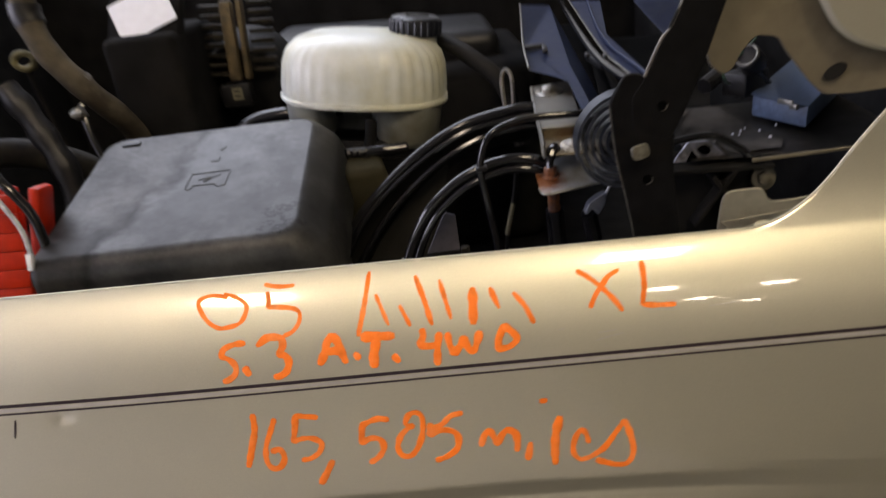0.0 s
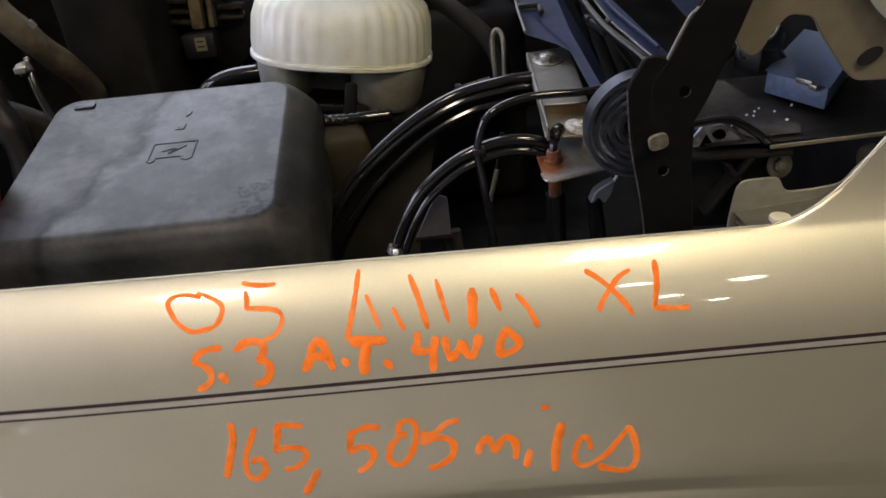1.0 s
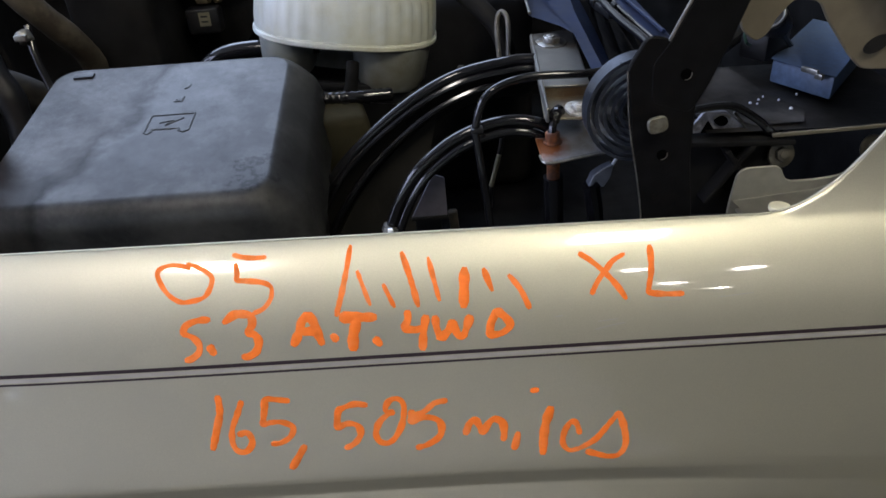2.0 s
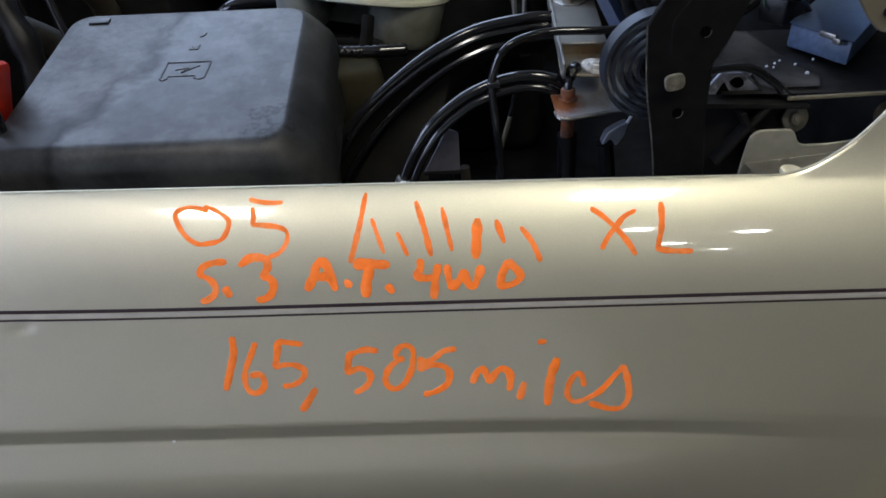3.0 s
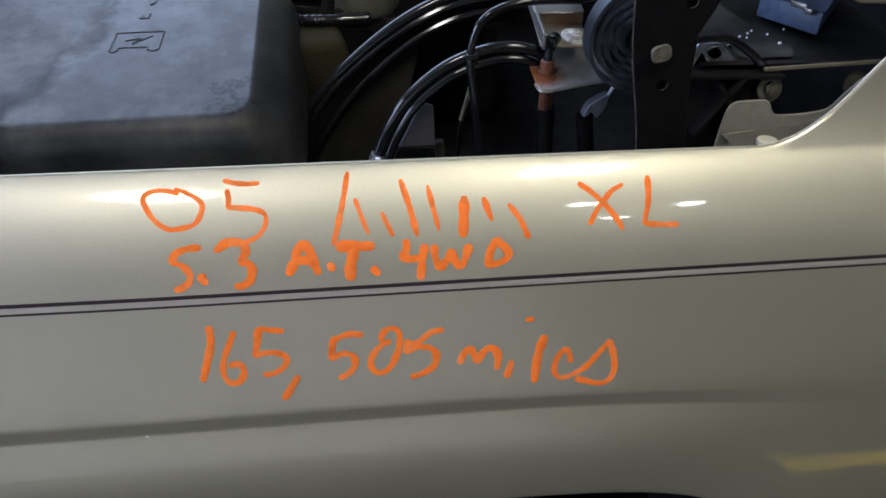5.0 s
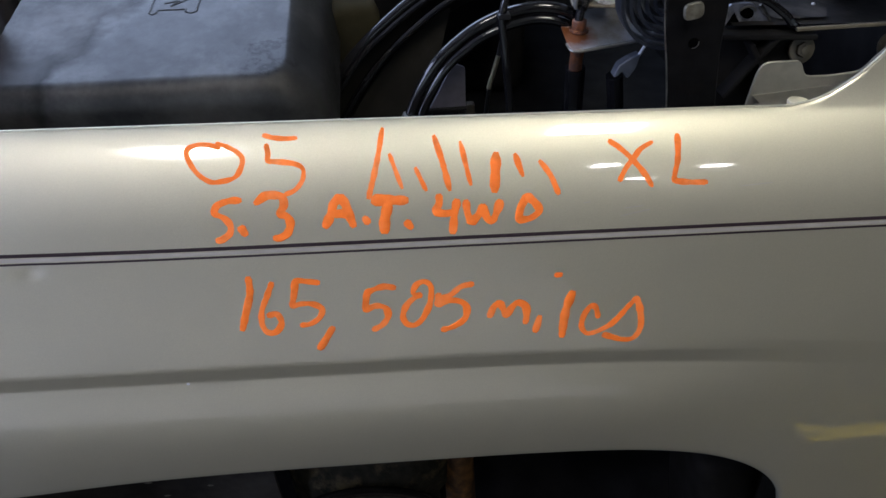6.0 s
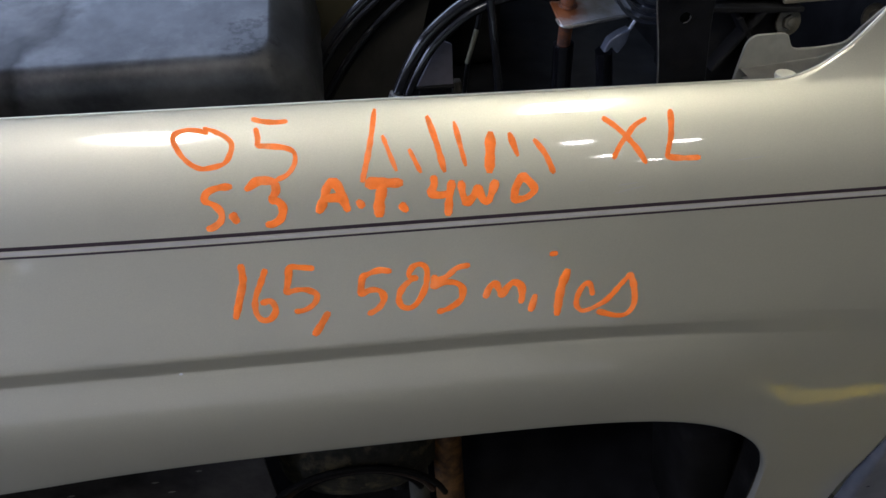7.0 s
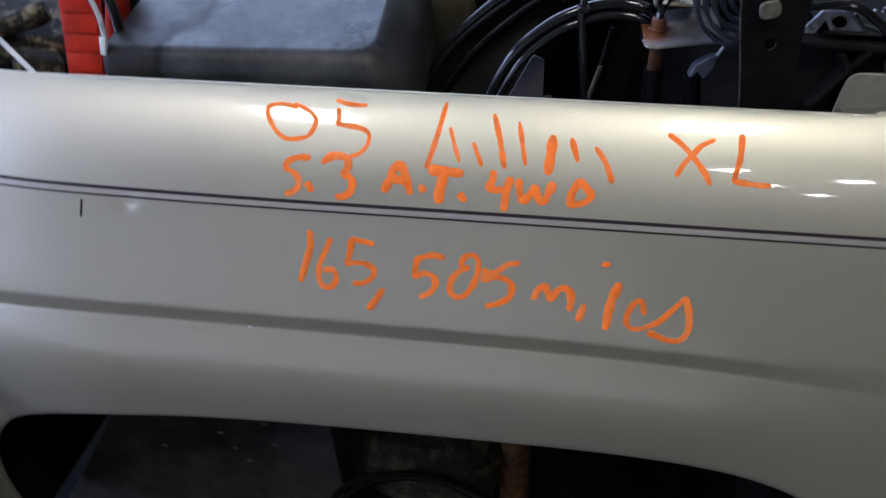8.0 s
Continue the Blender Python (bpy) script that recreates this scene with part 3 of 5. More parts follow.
def ceiling_light(at, long, wide, glow=TUBE_GLOW):
    """A fluorescent fitting with a flat diffuser, hung under the ceiling, its length across the car."""
    t = thing("ceiling_light", at, "white enamel fluorescent ceiling light with diffuser, lit", "ceiling light", "ceiling lights")
    at = Vector(at)
    part("tray", box(at + Vector((0, 0, 0.045)), (wide + 0.05, long + 0.06, 0.06), None, 0.008), FIXTURE, t)
    for s in (-0.35, 0.35):
        part("stem", rod(at + Vector((0, long * s, 0.07)), at + Vector((0, long * s, 3.5 - at.z)), 0.008), FIXTURE, t)
    part("diffuser", box(at + Vector((0, 0, 0.008)), (wide, long, 0.02), None, 0.004), glow, t, "glowing white diffuser")
    return t


LIGHTS = [(0.92, -1.10, 3.2), (-0.90, -1.50, 3.2)]
ceiling_light(LIGHTS[0], 0.54, 0.37, DIM_GLOW)
ceiling_light(LIGHTS[1], 0.84, 0.58, SOFT_GLOW)
FAR_LIGHTS = [(2.06, -4.55, 3.2), (2.34, -3.64, 3.2), (2.89, -5.68, 3.2), (1.45, -3.31, 3.2)]
far_light = ceiling_light(FAR_LIGHTS[0], 0.14, 0.16)
for at in FAR_LIGHTS[1:]:
    copy_thing(far_light, Matrix.Translation(at))


# ---- front fender ----
PROFILE_Z = (0.86, 0.90, 0.94, 0.98, 1.01, 1.04, 1.065, 1.083, 1.094, 1.101, 1.106)
PROFILE_Y = (-0.066, -0.061, -0.0535, -0.046, -0.039, -0.027, -0.0125, 0.0015, 0.0135, 0.0245, 0.036)


def crease(x):
    return 0.8535 - 0.03 * x - 0.10 * max(0.0, x) ** 2 - 0.35 * min(0.0, x + 0.42) ** 2 * (1.0 if x > -0.6 else (0.18 / (-x - 0.42)) ** 2)


def hermite(z, zs, ys):
    """A smooth line through a few knots."""
    i = max(0, min(len(zs) - 2, sum(1 for k in zs[1:-1] if k <= z)))
    def slope(j):
        if j in (0, len(zs) - 1):
            a, b = (0, 1) if j == 0 else (-2, -1)
            return (ys[b] - ys[a]) / (zs[b] - zs[a])
        return (ys[j + 1] - ys[j - 1]) / (zs[j + 1] - zs[j - 1])
    h = zs[i + 1] - zs[i]
    t = max(0.0, min(1.0, (z - zs[i]) / h))
    return ((2 * t ** 3 - 3 * t * t + 1) * ys[i] + (t ** 3 - 2 * t * t + t) * h * slope(i) + (3 * t * t - 2 * t ** 3) * ys[i + 1] + (t ** 3 - t * t) * h * slope(i + 1))


FLARE_D = (-0.60, -0.22, -0.17, -0.13, -0.095, -0.06, -0.03, -0.006, -0.001, 0.001, 0.006, 0.016, 0.023, 0.034)
FLARE_Y = (-0.000, -0.0470, -0.0570, -0.0645, -0.0695, -0.0710, -0.0672, -0.0607, -0.0589, -0.0588, -0.0597, -0.0622, -0.0635, -0.0625)


DENT = (0.360, 1.0005)


def shoulder(x, z):
    """The side above the body line; it curves in towards the headlamp, and climbs to the windscreen pillar at the rear."""
    return nose(x) + side(x, z)


def nose(x):
    return 0.55 * min(0.25, max(0.0, -0.42 - x)) ** 2


def side(x, z):
    z = max(z + 0.024 * x, 0.86)
    if z <= 1.094:
        return hermite(z, PROFILE_Z, PROFILE_Y)
    curl = hermite(min(z, 1.106), PROFILE_Z, PROFILE_Y)
    climb = 0.0135 + 0.032 * (1 - math.exp(-(z - 1.094) / 0.05))
    k = min(1.0, max(0.0, (x - 0.30) / 0.06))
    return curl * (1 - k) + climb * k


def fender_y(x, z):
    """The outer skin of the fender: a leaning side with a rounded shoulder, a body line and a flared arch below it."""
    c = crease(x)
    upper = shoulder(x, z)
    d = z - c
    if d > 0.034:
        # a small dent under the stripes
        return upper + 0.0023 * math.exp(-((x + DENT[0]) / 0.011) ** 2 - ((z - DENT[1]) / 0.006) ** 2)
    at = shoulder(x, c + 0.034)
    k = min(1.0, max(0.0, (x - 0.17) / 0.27))
    k = 1.0 - 0.88 * k * k * (3 - 2 * k)
    lower = at + (hermite(d, FLARE_D, FLARE_Y) + 0.0625) * (k if d > -0.13 else k + (1 - k) * 0.6 * min(1.0, (-0.13 - d) / 0.2))
    return lower


def fender_top(x):
    """The upper edge: nearly level, then climbing to the windscreen pillar."""
    z = 1.0965 - 0.0245 * x
    u = max(0.0, x - 0.325)
    return min(1.30, z + (4.8 * u * u if u < 0.087 else 0.0363 + 1.15 * (u - 0.087)))


def arch(x):
    """The lower edge: the squared wheel opening, and the sill beside it."""
    wide, power = (0.605, 5) if x > -0.13 else (0.665, 4.2)
    u = abs(x + 0.13) / wide
    return 0.30 if u >= 1 else max(0.30, 0.121 + 0.586 * (1 - u ** power) ** (1 / power) - 0.02 * x - 0.16 * max(0.0, -0.15 - x) ** 2)


def fender_normal(x, z):
    e = 0.0015
    return Vector(((fender_y(x + e, z) - fender_y(x - e, z)) / (2 * e), -1.0, (fender_y(x, z + e) - fender_y(x, z - e)) / (2 * e))).normalized()


def build_fender():
    t = thing("front_fender", (0, -0.03, 0.30), "pewter metallic front fender with orange paint-marker writing", "fender")
    xs = sorted({round(v, 4) for v in (*np.linspace(-1.05, 0.600, 150), *np.linspace(-0.793, -0.50, 80), *np.linspace(0.30, 0.477, 70), *np.linspace(-0.39, -0.336, 20))})
    bm = bmesh.new()
    cols = []
    for x in xs:
        zt, zb, c = fender_top(x), arch(x), crease(x)
        zs = list(np.linspace(zt, c + 0.036, 80)) + list(np.linspace(c + 0.034, c - 0.05, 64)) + list(np.linspace(c - 0.055, zb, 14))
        yt = fender_y(x, zt)
        ring = [(x, yt + 0.016, zt - 0.050), (x, yt + 0.008, zt - 0.040), (x, yt + 0.0060, zt - 0.005), (x, yt + 0.0045, zt - 0.0005), (x, yt + 0.0020, zt + 0.0010)]
        ring += [(x, fender_y(x, z), z) for z in zs]
        yb = fender_y(x, zb)
        ring += [(x, yb + 0.002, zb - 0.004), (x, yb + 0.006, zb - 0.006), (x, yb + 0.011, zb - 0.005), (x, yb + 0.011, zb - 0.002), (x, yb + 0.006, zb - 0.001)]
        cols.append([bm.verts.new(p) for p in ring])
    for a, b in zip(cols, cols[1:]):
        for k in range(len(a) - 1):
            bm.faces.new((a[k], b[k], b[k + 1], a[k + 1]))
    part("fender_panel", bm, PAINT, t, "", 50)
    edge = [(x, fender_y(x, fender_top(x)) + 0.0022, fender_top(x) + 0.0006) for x in np.linspace(-1.04, 0.47, 90)]
    part("rolled_edge", tube(edge, 0.0015, 8, 2), PAINT, t, "rolled upper edge")
    return t


fender = build_fender()


def build_door():
    """The leading edge of the front door behind the fender, with its lower cladding."""
    t = thing("front_door", (0.95, -0.03, 0.32), "pewter metallic front door with grey lower cladding", "door")
    bm = bmesh.new()
    cols = []
    for x, back in ((0.6065, 0.022), (0.6068, 0.004), (0.609, 0.0005), (0.614, 0.0), (0.70, 0.0), (0.90, 0.0), (1.25, 0.0)):
        cols.append([bm.verts.new((x, fender_y(0.585, z) + back, z - 0.02 * (x - 0.6))) for z in np.linspace(1.06, 0.40, 60)])
    for a, b in zip(cols, cols[1:]):
        for k in range(len(a) - 1):
            bm.faces.new((a[k], b[k], b[k + 1], a[k + 1]))
    bmesh.ops.solidify(bm, geom=list(bm.faces), thickness=0.0012)
    part("door_skin", bm, PAINT, t, "", 50)
    part("cladding", box((0.935, fender_y(0.585, 0.5) + 0.000, 0.465), (0.655, 0.026, 0.265), None, 0.009, 3), CLADDING, t, "blue-grey plastic lower cladding")
    part("door_inside", box((0.93, 0.09, 0.72), (0.63, 0.10, 0.66), None, 0.01), SHADE_BLACK, t)
    return t


build_door()


def surface_ribbon(points, width, lift=0.00025, per=8, taper=True, rough=0.0):
    """A flat band of paint or film on the fender, along points given as x and z."""
    line = smooth_path([(x, z, 0) for x, z in points], per)
    bm = bmesh.new()
    rows = []
    n = len(line)
    for i, p in enumerate(line):
        way = line[min(i + 1, n - 1)] - line[max(i - 1, 0)]
        nrm = fender_normal(p.x, p.y)
        at = Vector((p.x, fender_y(p.x, p.y), p.y))
        tan = Vector((way.x, 0, way.y))
        tan = (tan - nrm * tan.dot(nrm)).normalized()
        side = tan.cross(nrm)
        w = width / 2 * (1 + rough * noise.noise(at * 140))
        if taper and i in (0, n - 1):
            w *= 0.55
            at = at + tan * (width * 0.22 if i else -width * 0.22)
        rows.append([bm.verts.new(at + side * s * w + nrm * h) for s, h in ((-1, -0.0002), (-0.85, lift), (0, lift * 1.25), (0.85, lift), (1, -0.0002))])
    for a, b in zip(rows, rows[1:]):
        for k in range(4):
            bm.faces.new((a[k], a[k + 1], b[k + 1], b[k]))
    return bm


def stripe_z(x):
    return 1.0085 - 0.0235 * x + 0.040 * max(0.0, -0.15 - x) ** 2


def stripes():
    for drop, wide in ((0.0022, 0.0037), (0.0101, 0.0022)):
        pts = [(x, stripe_z(x) - drop) for x in np.linspace(-1.04, 0.588, 60)]
        part("pin_stripe", surface_ribbon(pts, wide, 0.0003, 2, False), STRIPE, fender, "dark pin stripe")
    pts = [(x, stripe_z(x) - 0.0064) for x in np.linspace(-1.04, 0.588, 60)]
    part("pin_stripe", surface_ribbon(pts, 0.0036, 0.00015, 2, False), PALE_FILM, fender, "pale lilac film between the dark stripes")


stripes()


def written(name, width, *strokes):
    """One written sign on the fender; each stroke is a text of x,z pairs in millimetres."""
    made = []
    for stroke in strokes:
        pts = [tuple(float(v) / 1000 for v in pair.split(",")) for pair in stroke.split()]
        run = pts[:1]
        for k in range(1, len(pts)):
            run.append(pts[k])
            last = k == len(pts) - 1
            if not last:
                a, b = Vector(pts[k]) - Vector(pts[k - 1]), Vector(pts[k + 1]) - Vector(pts[k])
                last = a.normalized().dot(b.normalized()) < 0.1
            if last:
                # the pen turned sharply: a new run of the same stroke
                made.append(surface_ribbon(run, width * 0.97, 0.00022 + 0.00005 * (len(made) % 4), rough=0.35))
                run = [pts[k]]
    part(name, joined(*made), MARKER, fender, "orange paint-marker sign")


# first line: 0 5, then plain strokes for the model's name, then X L
written("digit_zero", 0.0049, "-185,1088 -192,1090 -202,1091 -211,1089 -213,1085 -209,1077 -203,1070 -194,1065 -184,1065 -174,1067 -168,1073 -166,1080 -171,1085 -180,1089 -187,1091")
written("digit_five", 0.0049, "-147,1094 -138,1092 -128,1091 -119,1091", "-145,1088 -144,1082 -145,1077 -135,1076 -122,1074 -115,1070 -116,1062 -123,1055 -132,1052")
written("paint_stroke", 0.0055, "-44,1093 -51,1070 -60,1045")
written("paint_stroke", 0.0046, "-39,1076 -30,1051")
written("paint_stroke", 0.0046, "-17,1065 -9,1048")
written("paint_stroke", 0.0057, "1,1086 7,1068 12,1047")
written("paint_stroke", 0.0050, "24,1081 31,1050")
written("paint_stroke", 0.0101, "55,1071 52,1044")
written("paint_stroke", 0.0055, "72,1070 78,1054")
written("paint_stroke", 0.0055, "94,1064 103,1053 110,1038")
written("letter_x", 0.0054, "158,1075 168,1069 180,1059 190,1048 196,1039", "197,1072 187,1068 180,1062 172,1054 166,1045")
written("letter_l", 0.0059, "221,1076 221,1068 220,1057 217,1046 218,1042 230,1040 247,1039")
# second line: 5.3 A.T. 4WD
written("digit_five", 0.0066, "-171,1050 -181,1050 -191,1047 -195,1041 -187,1037 -182,1031 -183,1024 -190,1019 -195,1018")
written("full_stop", 0.0085, "-173,1028 -170,1022")
written("digit_three", 0.0078, "-158,1047 -149,1052 -140,1052 -135,1050 -134,1044 -139,1037 -133,1035 -130,1029 -133,1021 -140,1017 -145,1017")
written("letter_a", 0.0085, "-100,1024 -95,1032 -91,1042 -85,1047 -81,1042 -78,1032 -75,1023", "-92,1034 -77,1034")
written("full_stop", 0.0080, "-65,1029 -62,1025")
written("letter_t", 0.0100, "-56,1043 -41,1042 -27,1041", "-43,1039 -47,1027 -48,1016")
written("full_stop", 0.0080, "-28,1023 -24,1018")
written("digit_four", 0.0082, "2,1043 2,1037 -2,1030 7,1028 17,1029", "18,1038 15,1026 13,1011")
written("letter_w", 0.0080, "26,1037 27,1027 30,1019 37,1025 41,1032 45,1021 50,1019 54,1028 57,1035")
# third line: 165,505 miles
written("letter_d", 0.0080, "73,1018 75,1028 81,1038 88,1032 92,1025 84,1019 73,1018")
written("digit_one", 0.0076, "-174,981 -175,965 -181,947 -188,927")
written("digit_six", 0.0070, "-154,974 -160,961 -167,946 -169,931 -165,922 -157,922 -151,931 -154,941 -162,940")
written("digit_five", 0.0066, "-112,971 -122,973 -132,974 -135,963 -139,948 -130,950 -120,949 -112,943 -115,934 -124,928 -133,927")
written("comma", 0.0080, "-104,922 -111,911 -119,899")
written("digit_five", 0.0070, "-43,960 -53,962 -64,959 -69,955 -72,938 -62,942 -53,939 -51,930 -57,921 -66,916")
written("digit_zero", 0.0066, "-19,949 -26,953 -22,962 -14,964 -9,957 -11,940 -18,925 -26,918 -34,920 -37,929 -33,940 -26,947 -19,951")
written("digit_five", 0.0070, "30,958 19,956 9,948 -2,945", "-2,950 -4,938 7,942 18,940 24,933 22,921 11,913 0,910")
written("letter_m", 0.0078, "46,921 50,931 56,936 60,926 62,920 68,930 74,934 81,929 82,918 81,911")
written("letter_i", 0.0076, "95,917 93,908 91,900")
written("dot", 0.0076, "109,961 114,961")
written("letter_l", 0.0098, "126,941 121,924 119,910 118,892")
written("letter_e", 0.0064, "153,911 150,922 145,924 139,915 137,902 143,893 153,894")
written("letter_s", 0.0072, "153,894 168,903 181,919 190,930 195,914 197,895 191,883 180,882 169,886 160,890")
part("scratch", surface_ribbon([(-0.405, 1.004), (-0.410, 0.986)], 0.0022, 0.0003), STRIPE, fender, "dark scratch")
for run in ([(0.1673, 1.0152), (0.1807, 1.0175), (0.1947, 1.0193)], [(0.1703, 1.0220), (0.1884, 1.0230)], [(0.1327, 1.0288), (0.1389, 1.0294)], [(0.2789, 1.0338), (0.3101, 1.0350)]):
    part("scratch", surface_ribbon(run, 0.0009, 0.00008, 6), PALE_FILM, fender, "faint pale scratch in the clear coat")
part("paint_chip", surface_ribbon([(-0.2545, 0.8605), (-0.2525, 0.8605)], 0.0030, 0.0003), WHITE_LABEL, fender, "pale stone chip")


# ---- fuse box ----
def build_fuse_box():
    t = thing("fuse_box", (-0.28, 0.28, 0.93), "dusty black plastic fuse box with embossed lid", "fuse box")
    turn = pose(0, 0, 0, 14, 0, 0)
    m = Matrix.Translation((-0.28, 0.28, 1.1245)) @ turn
    rows = [(-0.095, -0.175, 0.184, -0.161, 0.155, 0.034), (-0.065, -0.174, 0.180, -0.160, 0.153, 0.036)]
    for k in range(11):
        a = math.pi / 2 * k / 10
        o = 1 - math.cos(a)
        rows.append((-0.034 + 0.034 * math.sin(a), -0.173 + 0.011 * o, 0.172 - 0.036 * (0.7 * math.sin(a) + 0.3 * o), -0.158 + 0.025 * o, 0.151 - 0.020 * o, 0.040 - 0.016 * o))
    bm = bmesh.new()
    loops = []
    for z, x0, x1, y0, y1, r in rows:
        loop = []
        q, out = r * 0.45, 0.010
        for cx, cy, a0, rr in ((x1 - r, y0 + r, -90, r), (x1 - r, y1 - r, 0, r), (x0 + r, y1 - r, 90, r), (x0 - out + q, y0 + q, 180, q)):
            for k in range(7):
                a = radians(a0 + 15 * k)
                loop.append(bm.verts.new((cx + rr * math.cos(a), cy + rr * math.sin(a), z)))
        loops.append(loop)
    for a, b in zip(loops, loops[1:]):
        for k in range(len(a)):
            bm.faces.new((a[k], a[(k + 1) % len(a)], b[(k + 1) % len(a)], b[k]))
    bm.faces.new(loops[-1])
    bm.faces.new(loops[0][::-1])
    bm.transform(m)
    lid = part("lid", bm, LID, t, "dusty black lid", 60)
    # raised symbol: a case with two feet and a flash
    r = 0.0018
    def line(*pts, rr=r):
        b = tube([(x, y, -0.0009) for x, y in pts], rr, 8, 1)
        return b
    sx, sy = 0.008, -0.004
    marks = [line((sx - 0.026, sy - 0.016), (sx - 0.024, sy + 0.018)), line((sx - 0.024, sy + 0.018), (sx + 0.028, sy + 0.018)), line((sx + 0.028, sy + 0.018), (sx + 0.026, sy - 0.016)),
             line((sx - 0.026, sy - 0.016), (sx - 0.022, sy - 0.019), (sx - 0.018, sy - 0.016)), line((sx - 0.018, sy - 0.011), (sx + 0.014, sy - 0.011)), line((sx + 0.014, sy - 0.016), (sx + 0.020, sy - 0.019), (sx + 0.026, sy - 0.016)),
             line((sx - 0.018, sy - 0.016), (sx - 0.018, sy - 0.011)), line((sx + 0.014, sy - 0.016), (sx + 0.014, sy - 0.011)),
             line((sx - 0.012, sy + 0.002), (sx + 0.004, sy + 0.006)), line((sx + 0.004, sy + 0.006), (sx - 0.004, sy - 0.004)), line((sx - 0.004, sy - 0.004), (sx + 0.016, sy + 0.010)),
             line((sx - 0.004, sy + 0.046), (sx + 0.006, sy + 0.046)), line((sx + 0.006, sy + 0.046), (sx + 0.007, sy + 0.056)), line((sx - 0.001, sy + 0.052), (sx + 0.002, sy + 0.046)),
             line((sx + 0.004, sy + 0.074), (sx + 0.009, sy + 0.078)), line((sx + 0.009, sy + 0.078), (sx + 0.010, sy + 0.084))]
    for b in marks:
        b.transform(m)
    part("embossed_symbol", joined(*marks), LID, lid, "raised case symbol")
    latch = box((-0.128, 0.118, 0.0005), (0.026, 0.012, 0.004), None, 0.0015)
    latch.transform(m)
    part("latch", latch, BLACK, lid, "black lid corner catch")
    base = box((0.010, 0, -0.145), (0.325, 0.285, 0.12), None, 0.012, 3)
    base.transform(m)
    part("base", base, BLACK, t)
    return t


build_fuse_box()


# ---- brake fluid tank ----
def ring_shell(centre, rows, n=56, power=2.5, flute=0.0):
    """A closed shell of stacked rounded rings: rows of z, half width, half depth."""
    bm = bmesh.new()
    loops = []
    for z, rx, ry in rows:
        loop = []
        for k in range(n):
            a = 2 * math.pi * k / n
            c, s = math.cos(a), math.sin(a)
            wave = 1 + flute * math.cos(a * n / 4)
            loop.append(bm.verts.new((centre[0] + wave * rx * math.copysign(abs(c) ** (2 / power), c), centre[1] + wave * ry * math.copysign(abs(s) ** (2 / power), s), z)))
        loops.append(loop)
    for a, b in zip(loops, loops[1:]):
        for k in range(n):
            bm.faces.new((a[k], a[(k + 1) % n], b[(k + 1) % n], b[k]))
    bm.faces.new(loops[0][::-1])
    bm.faces.new(loops[-1])
    return bm


def build_tank():
    t = thing("fluid_reservoir", (-0.072, 0.585, 1.05), "milky white plastic fluid reservoir with black cap", "reservoir")
    c = (-0.080, 0.590)
    part("upper_shell", ring_shell(c, [(1.148, 0.136, 0.112), (1.165, 0.137, 0.113), (1.200, 0.134, 0.110), (1.220, 0.127, 0.104), (1.234, 0.113, 0.092), (1.244, 0.087, 0.070), (1.248, 0.045, 0.034)], 144, 2.5, 0.009), TANK, t)
    part("seam_flange", ring_shell(c, [(1.141, 0.138, 0.115), (1.143, 0.140, 0.117), (1.148, 0.140, 0.117), (1.150, 0.138, 0.115)]), TANK, t, "welded seam of the milky shell", 30)
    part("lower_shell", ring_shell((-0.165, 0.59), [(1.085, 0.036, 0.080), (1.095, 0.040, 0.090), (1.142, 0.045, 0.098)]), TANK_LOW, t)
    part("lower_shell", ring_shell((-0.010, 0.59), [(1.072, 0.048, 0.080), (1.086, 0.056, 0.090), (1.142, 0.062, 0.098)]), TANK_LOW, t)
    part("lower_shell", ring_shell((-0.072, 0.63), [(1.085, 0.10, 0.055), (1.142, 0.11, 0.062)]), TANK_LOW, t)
    neck = part("filler_neck", rod((0.004, 0.60, 1.220), (0.004, 0.60, 1.243), 0.036, 32), TANK, t)
    cap = part("cap", rod((0.004, 0.60, 1.240), (0.004, 0.60, 1.271), 0.041, 40, 0.005), CAPMAT, t, "black screw cap")
    grips = joined(*[rod((0.004 + 0.041 * math.cos(a), 0.60 + 0.041 * math.sin(a), 1.244), (0.004 + 0.041 * math.cos(a), 0.60 + 0.041 * math.sin(a), 1.265), 0.003, 6) for a in (2 * math.pi * k / 24 for k in range(24))])
    part("grip_ribs", grips, CAPMAT, cap)
    part("cap_label", plate(rounded([(-0.016, -0.010), (0.022, -0.010), (0.022, 0.012), (-0.016, 0.012)], 0.004), level((0.004, 0.60, 1.272)), 0.0008, 0), DUSTY_HOSE, cap, "faded tan cap print")
    part("tank_bracket", joined(box((-0.085, 0.52, 1.075), (0.10, 0.012, 0.012), None, 0.002), box((-0.072, 0.60, 1.062), (0.22, 0.16, 0.025), None, 0.006)), BLACK, t)
    # the whole tank leans towards the rear of the car
    turn = Matrix.Translation((-0.085, 0.59, 1.145)) @ pose(0, 0, 0, 0, 8, 0) @ Matrix.Translation((0.085, -0.59, -1.145))
    for o in t.children_recursive:
        o.data.transform(Matrix.Translation(-ORIGIN[t.name]) @ turn @ Matrix.Translation(ORIGIN[t.name]))
    return t


build_tank()


